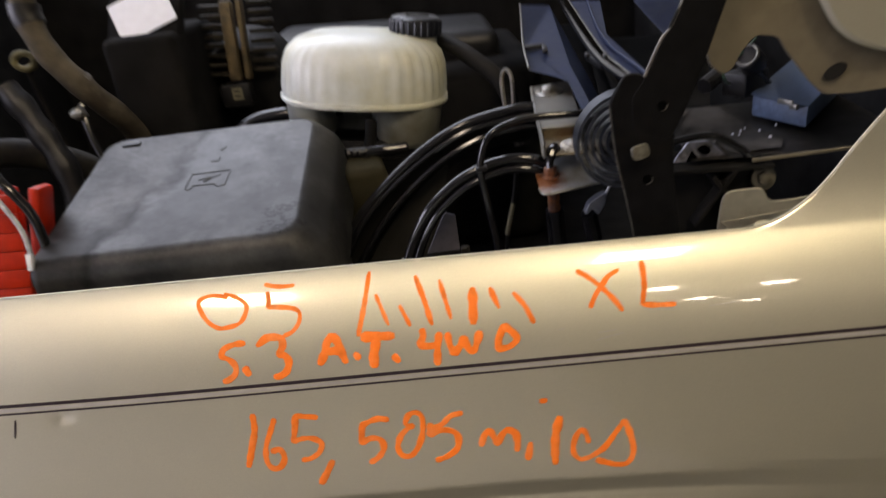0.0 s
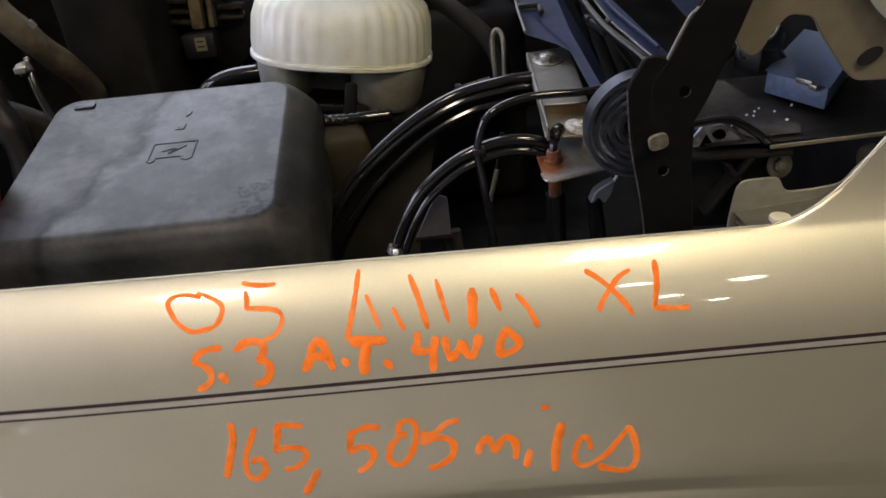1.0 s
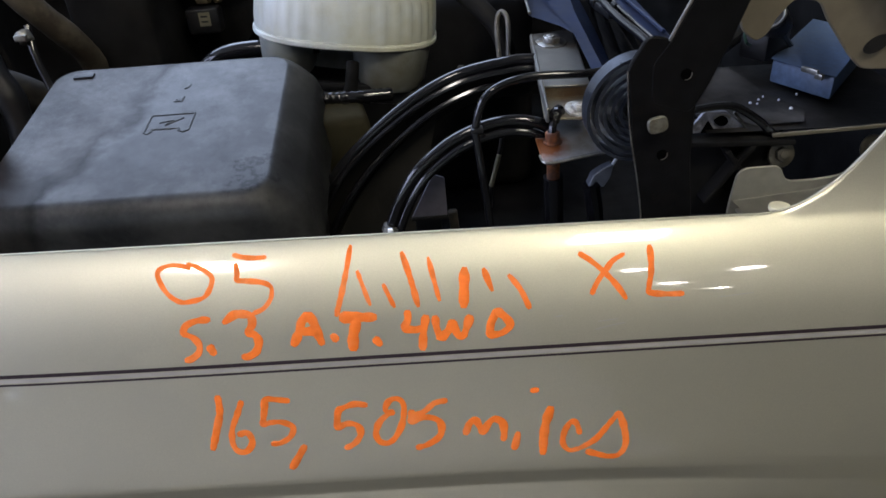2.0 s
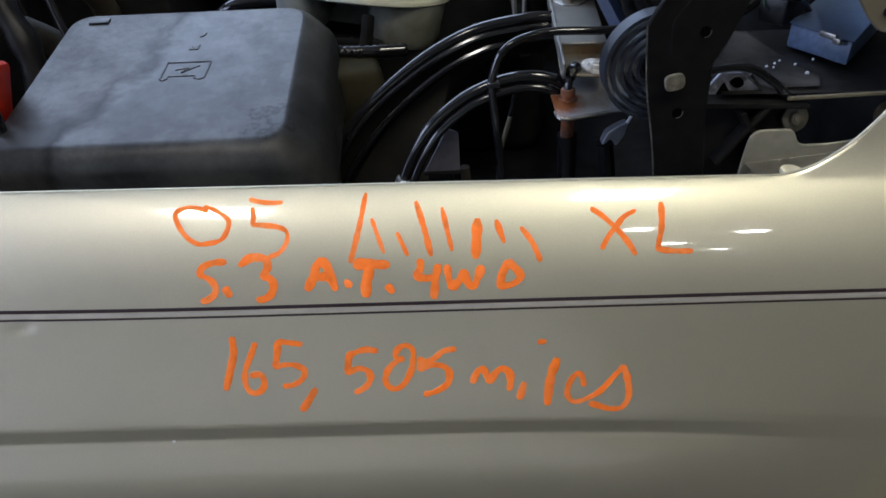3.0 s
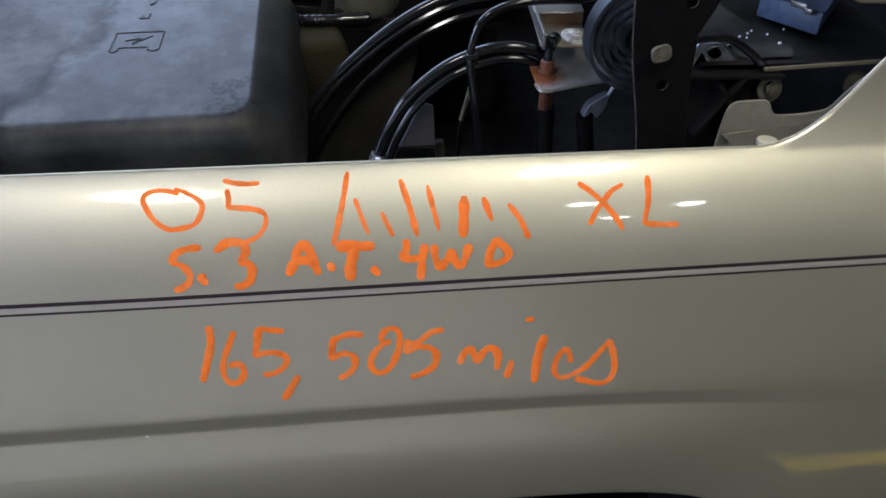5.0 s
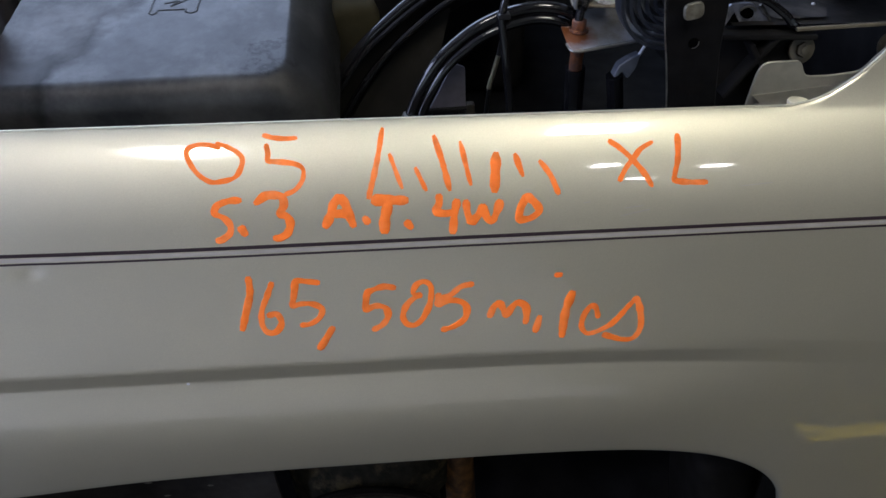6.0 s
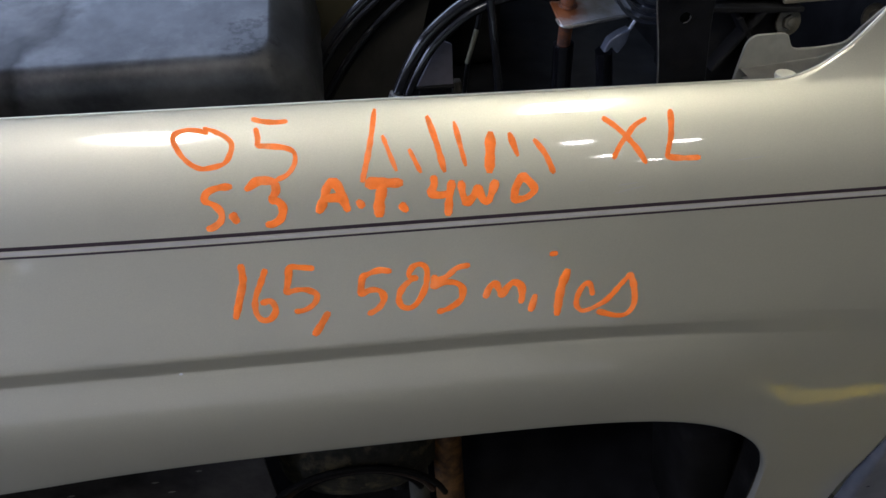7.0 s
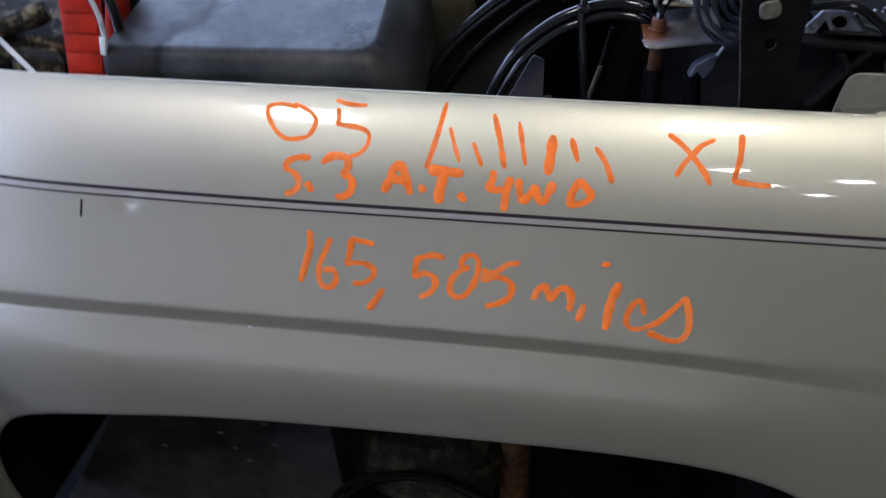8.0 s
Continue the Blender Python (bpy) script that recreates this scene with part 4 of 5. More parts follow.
# ---- arched panel and hoses behind the fender ----
def build_arch_panel():
    t = thing("arched_panel", (0.03, 0.20, 0.85), "shiny black arched inner panel with rolled beads", "panel")
    y = 0.29
    outer = [(-0.21, 0.80), (-0.168, 0.90), (-0.134, 0.963), (-0.083, 1.040), (-0.006, 1.109), (0.065, 1.149), (0.132, 1.163), (0.165, 1.164)]
    second = [(-0.195, 0.80), (-0.154, 0.90), (-0.120, 0.967), (-0.070, 1.044), (0.004, 1.106), (0.071, 1.142), (0.135, 1.154), (0.17, 1.155)]
    inner = [(-0.165, 0.80), (-0.128, 0.90), (-0.094, 0.968), (-0.044, 1.036), (0.026, 1.097), (0.088, 1.128), (0.142, 1.138), (0.18, 1.139)]
    part("rolled_bead", tube([(x, y, z) for x, z in outer], 0.007, 12, 8), RUBBER, t)
    part("rolled_bead", tube([(x, y - 0.004, z) for x, z in second], 0.0045, 10, 8), RUBBER, t)
    part("rolled_bead", tube([(x, y + 0.004, z) for x, z in inner], 0.005, 10, 8), RUBBER, t)
    bm = bmesh.new()
    a = smooth_path([(x, y + 0.008, z) for x, z in outer], 8)
    b = smooth_path([(x, y + 0.006, z) for x, z in inner], 8)
    va, vb, vc = [bm.verts.new(p) for p in a], [bm.verts.new(p + Vector((0, 0.004, 0))) for p in b], [bm.verts.new(Vector((0.05 + (p.x - 0.05) * 0.86, p.y + 0.03, 0.84 + (p.z - 0.84) * 0.90))) for p in b]
    for p, q in ((va, vb), (vb, vc)):
        for k in range(len(p) - 1):
            bm.faces.new((p[k], p[k + 1], q[k + 1], q[k]))
    solid = bmesh.ops.solidify(bm, geom=list(bm.faces), thickness=0.003)
    part("arch_sheet", bm, SHEET_GRIME, t)
    fill = inner[1:5] + [(0.045, 1.090), (0.030, 1.030), (0.012, 0.96), (0.0, 0.86), (-0.10, 0.84)]
    part("inner_sheet", plate(fill, upright((0, 0.318, 0)), 0.003, 0), SHEET_GRIME, t)
    return t


build_arch_panel()


def hose(name, points, radius, material, label, category="hose", **kw):
    t = thing(name, points[-1], label, category)
    part("sleeve", tube(points, radius, **kw), material, t)
    return t


HOSE_LINE = [(-0.030, 0.90), (-0.026, 0.98), (-0.012, 1.036), (0.014, 1.087), (0.048, 1.119), (0.079, 1.135), (0.108, 1.142), (0.134, 1.141), (0.154, 1.133), (0.160, 1.12)]


def beside(line, off):
    """The line moved sideways by off, to its right."""
    out = []
    for k, (x, z) in enumerate(line):
        a, b = line[max(k - 1, 0)], line[min(k + 1, len(line) - 1)]
        way = Vector((b[0] - a[0], b[1] - a[1])).normalized()
        out.append((x + off * way.y, z - off * way.x))
    return out


hose("brake_hose", [(x, 0.150, z) for x, z in beside(HOSE_LINE, -0.002)], 0.0062, RUBBER, "glossy black rubber hose bent in an arc", per=8)
hose("brake_hose", [(x, 0.146, z) for x, z in beside(HOSE_LINE, 0.0085)], 0.0050, RUBBER, "thinner black hose laid against another hose", per=8)
# Pale pieces added on the hose to imitate its small white glint.
bh = thing("hose_glint", (-0.019, 0.142, 1.03), "small pale piece for the glint on the black hose", "clip")
part("band", tube([(-0.017, 0.1475, 1.027), (-0.0145, 0.1475, 1.034)], 0.0095, 12), BOLT, bh)
part("tang", box((-0.016, 0.138, 1.033), (0.006, 0.004, 0.006), None, 0.001), WHITE_LABEL, bh)
cable = hose("thin_cable", [(0.096, 0.14, 0.90), (0.093, 0.14, 1.028), (0.084, 0.14, 1.108), (0.081, 0.14, 1.145), (0.095, 0.14, 1.178), (0.134, 0.145, 1.190), (0.195, 0.15, 1.188), (0.23, 0.17, 1.186)], 0.0042, RUBBER, "thin black cable looped over the bracket", "cable", per=8)
hose("strap", [(0.138, 0.662, 0.70), (0.145, 0.660, 0.80), (0.154, 0.660, 0.85), (0.164, 0.660, 0.89), (0.175, 0.664, 0.95)], 0.0042, BLACK, "thin dark strap deep in the engine bay", "strap")
tag = thing("strap_tag", (0.154, 0.655, 0.85), "small cream plastic tag on a dark strap", "tag")
part("sleeve", tube([(0.1455, 0.658, 0.819), (0.154, 0.657, 0.851), (0.162, 0.657, 0.882)], 0.0055, 8, 6, 0, 2, 0.8), DULL_CREAM, tag)
part("cable_tie", box((0.082, 0.139, 1.142), (0.012, 0.012, 0.005), None, 0.001), BLACK, cable, "black cable tie")


# ---- zinc bracket with bolts and the rusty ground stud ----
def build_bracket():
    t = thing("mounting_bracket", (0.18, 0.25, 1.10), "zinc-plated bracket with two bolts and a rusty stud", "bracket")
    m = Matrix.Translation((0.188, 0.262, 1.166)) @ pose(0, 0, 0, 3, 0, -5)
    part("upper_plate", plate(rounded([(-0.027, -0.076), (0.025, -0.076), (0.028, 0.112), (-0.027, 0.098)], 0.006), m, 0.003), ZINC, t)
    part("step", plate(rounded([(-0.027, -0.128), (0.020, -0.132), (0.024, -0.070), (-0.026, -0.070)], 0.004), m @ Matrix.Translation((0, 0, -0.0125)), 0.003), STEP_ZINC, t)
    part("riser", plate([(-0.026, -0.012), (0.024, -0.012), (0.024, 0.001), (-0.026, 0.001)], m @ Matrix.Translation((0, -0.072, 0)) @ pose(0, 0, 0, 90, 0, 0), 0.003), STEP_ZINC, t)
    part("side_flange", plate([(-0.135, -0.012), (0.098, -0.012), (0.098, 0.004), (-0.135, 0.004)], m @ Matrix.Translation((-0.026, 0, 0)) @ pose(0, 0, 0, 90, 0, 90), 0.003), ZINC, t)
    tab = part("tab", plate(rounded([(-0.018, -0.046), (0.060, -0.030), (0.060, 0.040), (-0.018, 0.026)], 0.010), Matrix.Translation((0.160, 0.143, 1.124)) @ pose(0, 0, 0, 10, 0, 0), 0.003), RUSTY_TAB, t, "zinc tab rusting round its stud")
    rim = Matrix.Translation((0.160, 0.143, 1.124)) @ pose(0, 0, 0, 10, 0, 0)
    part("rim", tube([rim @ Vector((x, y, 0.0012)) for x, y in ((-0.0185, -0.030), (-0.0165, -0.041), (-0.009, -0.0448), (0.010, -0.0408), (0.034, -0.0358), (0.056, -0.0312))], 0.0014, 6, 4), BOLT, tab, "thin bright rim")
    up = Vector((0, -0.1, 1))
    bolt(t, (0.190, 0.322, 1.1722), up, 0.011, 0.009, 0.0185)
    bolt(t, (0.1855, 0.147, 1.1515), (0.15, -0.25, 1), 0.0080, 0.007, 0.0135, WORN_ZINC, "bolt", "dull whitish bolt head")
    part("rusty_nut", joined(rod((0.158, 0.1335, 1.123), (0.1573, 0.1325, 1.1365), 0.0076, 6, 0.0012), rod((0.158, 0.1335, 1.1235), (0.158, 0.1333, 1.1270), 0.0098, 20, 0.001)), NUT_RUST, t, "rusty orange nut")
    part("cable_boot", joined(tube([(0.157, 0.132, 1.130), (0.1575, 0.134, 1.140), (0.160, 0.138, 1.149)], 0.0046, 10), tube([(0.1585, 0.136, 1.1465), (0.1625, 0.141, 1.152), (0.167, 0.146, 1.1535)], 0.0064, 10)), RUBBER, t, "black cable end")
    part("stud_shank", rod((0.160, 0.138, 1.118), (0.163, 0.150, 1.070), 0.007, 14), NUT_RUST, t)
    part("lower_boot", tube([(0.163, 0.150, 1.078), (0.165, 0.152, 1.03), (0.167, 0.155, 0.93)], 0.011, 12), RUBBER, t)
    return t


build_bracket()


# ---- hood hinge ----
def build_hinge():
    t = thing("hinge_assembly", (0.25, 0.06, 0.95), "black steel hood hinge with a coiled flat spring", "hinge")
    m = upright((0, 0.055, 0))
    low = [(0.204, 1.222), (0.211, 1.165), (0.228, 1.08), (0.238, 0.94), (0.288, 0.94), (0.277, 1.07), (0.268, 1.135), (0.266, 1.195), (0.262, 1.215), (0.236, 1.246), (0.219, 1.248)]
    part("base_plate", plate(rounded(low, 0.006, 2), m, 0.006, 0.0012), HINGE, t)
    arm = [(0.226, 1.190), (0.262, 1.178), (0.276, 1.205), (0.292, 1.248), (0.313, 1.311), (0.40, 1.56), (0.355, 1.57), (0.275, 1.318), (0.238, 1.243), (0.224, 1.225)]
    part("arm", plate(rounded(arm, 0.006, 2), upright((0, 0.0530, 0)), 0.0045, 0.0012), HINGE, t)
    part("arm_flange", tube([(0.237, 0.050, 1.243), (0.252, 0.050, 1.275), (0.275, 0.050, 1.318), (0.355, 0.050, 1.57)], 0.0016, 8, 5), DULL_STEEL, t, "pale rim of the arm")
    part("edge_flange", tube([(0.204, 0.05, 1.22), (0.2105, 0.05, 1.165), (0.2275, 0.05, 1.08), (0.236, 0.05, 0.95)], 0.0007, 8, 5), AGED_STEEL, t, "thin pale rim")
    rivet = plate(rounded([(-0.010, -0.006), (-0.006, -0.009), (0.006, -0.009), (0.010, -0.005), (0.010, 0.005), (0.006, 0.009), (-0.006, 0.009), (-0.010, 0.006)], 0.004), Matrix.Translation((0.231, 0.0415, 1.174)) @ pose(0, 0, 0, 90, 0, 0) @ pose(0, 0, 0, 0, 0, 12), 0.004, 0.0012)
    rivet.transform(Matrix.Translation((0.231, 0.04, 1.174)) @ Matrix.Diagonal((0.88, 1, 0.84, 1)) @ Matrix.Translation((-0.231, -0.04, -1.174)))
    part("rivet", rivet, RIVET, t, "pale oblong rivet head")
    # Raised black discs imitate the holes' shade, pale crescents the glint inside.
    for hx, hy, hz in ((0.241, 0.0490, 1.141), (0.254, 0.0483, 1.214)):
        hole = part("hole", rod((hx, hy, hz), (hx, hy - 0.0006, hz), 0.0048, 16), VOID, t, "black disc for the shade in a bolt hole")
        part("hole_glint", tube([(hx + 0.0047 * math.cos(a), hy - 0.0006, hz + 0.0046 * math.sin(a)) for a in (radians(-100 + 12 * k) for k in range(11))], 0.0005, 6, 2), AGED_STEEL, hole, "pale crescent for the glint in the hole")
    # flat spring wound in a spiral
    bm = bmesh.new()
    rows = []
    turns, n = 5.2, 230
    for i in range(n + 1):
        k = i / n
        a = 0.7 + turns * 2 * math.pi * k
        r = 0.052 - 0.038 * k
        wide = 0.020 if k < 0.2 else 0.016
        th = 0.0032
        c, s = math.cos(a), math.sin(a)
        rows.append([bm.verts.new((0.224 + rr * c, yy, 1.176 + rr * s)) for rr, yy in ((r, 0.066), (r, 0.066 + wide), (r - th, 0.066 + wide), (r - th, 0.066))])
    for a, b in zip(rows, rows[1:]):
        for k in range(4):
            bm.faces.new((a[k], a[(k + 1) % 4], b[(k + 1) % 4], b[k]))
    bm.faces.new(rows[0])
    bm.faces.new(rows[-1][::-1])
    part("coil_spring", bm, SPRING, t, "flat spiral spring of grey steel", 40)
    part("pivot", rod((0.224, 0.062, 1.176), (0.224, 0.115, 1.176), 0.012, 20, 0.002), HINGE, t)
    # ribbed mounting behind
    part("mounting_block", box((0.342, 0.155, 1.073), (0.118, 0.06, 0.09), pose(0, 0, 0, 0, 4, 0), 0.006), SHADE_BLACK, t, "ribbed black mounting block")
    part("block_rib", box((0.335, 0.118, 1.085), (0.006, 0.02, 0.075), pose(0, 0, 0, 0, 35, 0), 0.002), SHADE_BLACK, t)
    part("block_rib", box((0.352, 0.118, 1.08), (0.006, 0.02, 0.075), pose(0, 0, 0, 0, -35, 0), 0.002), SHADE_BLACK, t)
    part("block_rib", box((0.34, 0.118, 1.118), (0.115, 0.02, 0.006), pose(0, 0, 0, 0, 3, 0), 0.002), SHADE_BLACK, t)
    bolt(t, (0.3905, 0.1205, 1.0985), (0.05, -1, 0.30), 0.0080, 0.007, 0.0140, BROWN_STEEL, "bolt", "brown oxidised bolt on a broad washer")
    bolt(t, (0.486, 0.1205, 1.0975), (0.05, -1, 0.30), 0.0080, 0.007, 0.0140, BROWN_STEEL, "bolt", "brown oxidised bolt on a broad washer")
    face = upright((0, 0.132, 0))
    lever = part("lever", plate(rounded([(0.293, 1.125), (0.309, 1.147), (0.331, 1.146), (0.356, 1.124)], 0.003), face, 0.004, 0.0008), PALE_STEEL, t, "small bent steel lever")
    part("notch", plate([(0.307, 1.1255), (0.322, 1.1255), (0.313, 1.138)], upright((0, 0.1276, 0)), 0.0012, 0), VOID, lever, "black plate for the shaded gap under the lever")
    ring = [(0.0078 * math.cos(a), 0.0052 * math.sin(a)) for a in (2 * math.pi * k / 18 for k in range(18))]
    part("eye", plate(ring, Matrix.Translation((0.326, 0.1276, 1.137)) @ pose(0, 0, 0, 90, 0, 0) @ pose(0, 0, 0, 0, 0, -25), 0.0012, 0), VOID, lever, "dark plate for a shaded oval hole")
    part("eye_rim", tube([(0.326 + 0.0085 * math.cos(a), 0.1262, 1.1375 + 0.0062 * math.sin(a)) for a in (radians(15 + 13 * k) for k in range(12))], 0.0011, 6, 2), BOLT, lever, "bright rim of the hole")
    part("fold", tube([(0.338, 0.1265, 1.145), (0.345, 0.1262, 1.137), (0.354, 0.1262, 1.1255)], 0.0016, 6), AGED_STEEL, lever)
    return t


build_hinge()
clip = thing("wire_connector", (0.19, 0.115, 1.03), "grey-blue plastic connector with a wire", "connector")
claw = [(0.187, 1.089), (0.1917, 1.102), (0.2019, 1.1086), (0.2121, 1.1126), (0.2095, 1.098), (0.2022, 1.087), (0.1990, 1.0915), (0.1953, 1.0955), (0.1925, 1.0905)]
part("housing", plate(rounded(claw, 0.002, 2), upright((0, 0.108, 0)), 0.012, 0.0015), PLUG, clip, "grey-blue plug with two prongs")
part("lead", tube([(0.2105, 0.100, 1.108), (0.2160, 0.096, 1.124), (0.2215, 0.092, 1.142)], 0.0017, 8), GREY, clip)
part("tail", tube([(0.196, 0.118, 1.082), (0.205, 0.125, 1.03), (0.21, 0.13, 0.92)], 0.009, 10), RUBBER, clip)


# ---- fender stay ----
def strip_panel(corners, thick, m=Matrix()):
    bm = bmesh.new()
    vs = [bm.verts.new(m @ Vector(c)) for c in corners]
    bm.faces.new(vs)
    bmesh.ops.solidify(bm, geom=list(bm.faces), thickness=thick)
    return bevel(bm, min(0.002, thick * 0.4), 1)


def build_stay():
    t = thing("fender_stay", (0.38, 0.09, 1.03), "pewter-painted sheet-metal fender stay", "bracket")
    out = [(0.332, 1.030), (0.333, 1.060), (0.336, 1.091), (0.343, 1.098), (0.379, 1.098), (0.388, 1.080), (0.418, 1.080), (0.446, 1.083), (0.458, 1.100), (0.476, 1.119), (0.50, 1.135), (0.51, 1.06), (0.45, 1.03)]
    part("upright_plate", plate(rounded(out, 0.007, 3), upright((0, 0.098, 0)), 0.003), PAINT_SHADED, t)
    part("foot", plate(rounded([(0.340, 0.04), (0.455, 0.04), (0.455, 0.085), (0.340, 0.085)], 0.006), level((0, 0.012, 1.050)), 0.003), PAINT_SHADED, t)
    part("lower_lip", strip_panel([(0.336, 0.094, 1.063), (0.345, 0.060, 1.055), (0.425, 0.058, 1.062), (0.470, 0.062, 1.078), (0.470, 0.094, 1.086), (0.418, 0.094, 1.070)], 0.002), PAINT_SHADED, t, "lower lip bent towards the fender")
    part("pad", rod((0.374, 0.072, 1.060), (0.374, 0.072, 1.066), 0.0105, 20, 0.002), CREAM, t, "cream rubber pad")
    return t


build_stay()


# ---- light plate seen under the hose ----
gp = thing("gusset_plate", (0.05, 0.22, 0.88), "blue-grey sheet gusset behind the hose", "bracket")
part("sheet", plate(rounded([(0.007, 1.028), (0.048, 1.029), (0.047, 1.076), (0.034, 1.081)], 0.003), upright((0, 0.174, 0)), 0.004), DULL_LILAC, gp)
part("fold", box((0.028, 0.1685, 1.0285), (0.042, 0.004, 0.004), None, 0.001), SHADE_BLACK, gp, "dark fold at its foot")
part("post", box((0.061, 0.190, 0.930), (0.011, 0.012, 0.19), pose(0, 0, 0, 0, -4, 0), 0.003), DUSTY_HOSE, gp, "dusty grey post")
part("foot", box((0.026, 0.184, 0.955), (0.030, 0.008, 0.145), None, 0.002), SHADE_BLACK, gp, "dark foot")


# ---- cowl ----
def build_cowl():
    t = thing("cowl_panel", (0.35, 0.4, 1.05), "black plastic cowl panels tinted by sky reflection, with a rubber seal", "cowl")
    part("side_panel", strip_panel([(0.248, 1.046, 1.200), (0.189, 0.561, 1.198), (0.172, 0.375, 1.194), (0.200, 0.318, 1.193), (0.209, 0.285, 1.192), (0.200, 0.150, 1.188), (0.212, 0.150, 1.188), (0.229, 0.372, 1.194), (0.305, 0.991, 1.198)], 0.006), COWL, t)
    part("side_lip", tube([(0.172, 0.375, 1.197), (0.189, 0.561, 1.201), (0.246, 1.03, 1.204)], 0.0018, 8), BOLT, t, "bright panel edge")
    part("side_slope", strip_panel([(0.212, 0.150, 1.187), (0.236, 0.160, 1.160), (0.262, 0.40, 1.165), (0.318, 0.98, 1.170), (0.305, 0.991, 1.197), (0.229, 0.372, 1.193)], 0.005), COWL, t)
    part("channel", strip_panel([(0.225, 0.170, 1.150), (0.285, 0.19, 1.150), (0.36, 0.98, 1.155), (0.30, 0.98, 1.155)], 0.006), SHADE_BLACK, t)
    part("seal", tube([(0.274, 0.190, 1.194), (0.273, 0.234, 1.196), (0.272, 0.431, 1.200), (0.325, 0.977, 1.208)], 0.005, 12, 6), RUBBER, t)
    part("seal_lip", tube([(0.279, 0.200, 1.200), (0.279, 0.30, 1.201), (0.284, 0.431, 1.204), (0.340, 0.97, 1.212)], 0.0013, 8, 6), DULL_STEEL, t, "thin bright seam beside the seal")
    part("front_panel", strip_panel([(0.280, 0.205, 1.196), (0.304, 0.213, 1.194), (0.321, 0.543, 1.200), (0.397, 0.914, 1.205), (0.345, 0.96, 1.206), (0.288, 0.44, 1.199)], 0.006), COWL, t)
    part("front_bead", tube([(0.298, 0.24, 1.199), (0.306, 0.50, 1.203), (0.372, 0.92, 1.209)], 0.0025, 8), COWL, t)
    part("well", strip_panel([(0.305, 0.20, 1.120), (0.40, 0.30, 1.115), (0.60, 0.85, 1.13), (0.40, 0.90, 1.13)], 0.006), SHADE_BLACK, t)
    part("back_panel", strip_panel([(0.372, 0.335, 1.197), (0.388, 0.341, 1.198), (0.534, 0.730, 1.210), (0.60, 0.90, 1.215), (0.48, 0.93, 1.213), (0.439, 0.815, 1.210)], 0.006), COWL, t)
    part("clip", joined(box((0.199, 0.50, 1.2025), (0.030, 0.014, 0.007), pose(0, 0, 0, 0, 0, -8), 0.002), box((0.210, 0.47, 1.2025), (0.008, 0.040, 0.007), pose(0, 0, 0, 0, 0, -8), 0.002)), BLACK, t, "small black clip")
    part("clip", joined(box((0.270, 0.39, 1.192), (0.012, 0.075, 0.010), pose(0, 0, 0, 0, 0, 3), 0.002), box((0.276, 0.365, 1.197), (0.006, 0.016, 0.016), None, 0.002), box((0.264, 0.42, 1.195), (0.008, 0.018, 0.008), None, 0.002)), BLACK, t, "black wiring clip on the seal")
    # ledge
    part("ledge", strip_panel([(0.31, 0.118, 1.128), (0.56, 0.118, 1.122), (0.56, 0.30, 1.132), (0.33, 0.30, 1.135)], 0.005), GLOSSBLACK, t, "dark wet cowl ledge")
    part("ledge_flange", box((0.470, 0.113, 1.1245), (0.195, 0.004, 0.0038), pose(0, 0, 0, 0, 0, 2), 0.001), HOOD_SHADED, t, "pewter flange of the ledge")
    part("dust_film", strip_panel([(0.338, 0.292, 1.1357), (0.326, 0.185, 1.1316), (0.362, 0.128, 1.1290), (0.412, 0.128, 1.1290), (0.428, 0.158, 1.1302), (0.408, 0.200, 1.1320), (0.400, 0.292, 1.1357)], 0.0005), DUST, t, "pale settled dust")
    # White beads paint the glints of water drops on the ledge.
    for dx, dy, r_ in ((0.380, 0.182, 1.1), (0.392, 0.189, 0.9), (0.386, 0.178, 0.8), (0.412, 0.184, 0.9), (0.414, 0.160, 1.3), (0.400, 0.196, 0.7), (0.437, 0.196, 0.8)):
        z0 = 1.1296 + (dy - 0.122) * 0.036
        part("drop_glint", ring_shell((dx, dy), [(z0 - 0.001, r_ * 0.0016, r_ * 0.0013), (z0 + 0.0006, r_ * 0.0015, r_ * 0.0012), (z0 + 0.0014, r_ * 0.0008, r_ * 0.0007)], 12, 2.0), WHITE_LABEL, t, "white bead for the glint of a water drop")
    part("ledge_wire", tube([(0.285, 0.125, 1.150), (0.33, 0.122, 1.154), (0.360, 0.120, 1.138), (0.372, 0.118, 1.127), (0.392, 0.122, 1.113)], 0.0042, 10), RUBBER, t, "black wire loom on the ledge")
    return t


build_cowl()


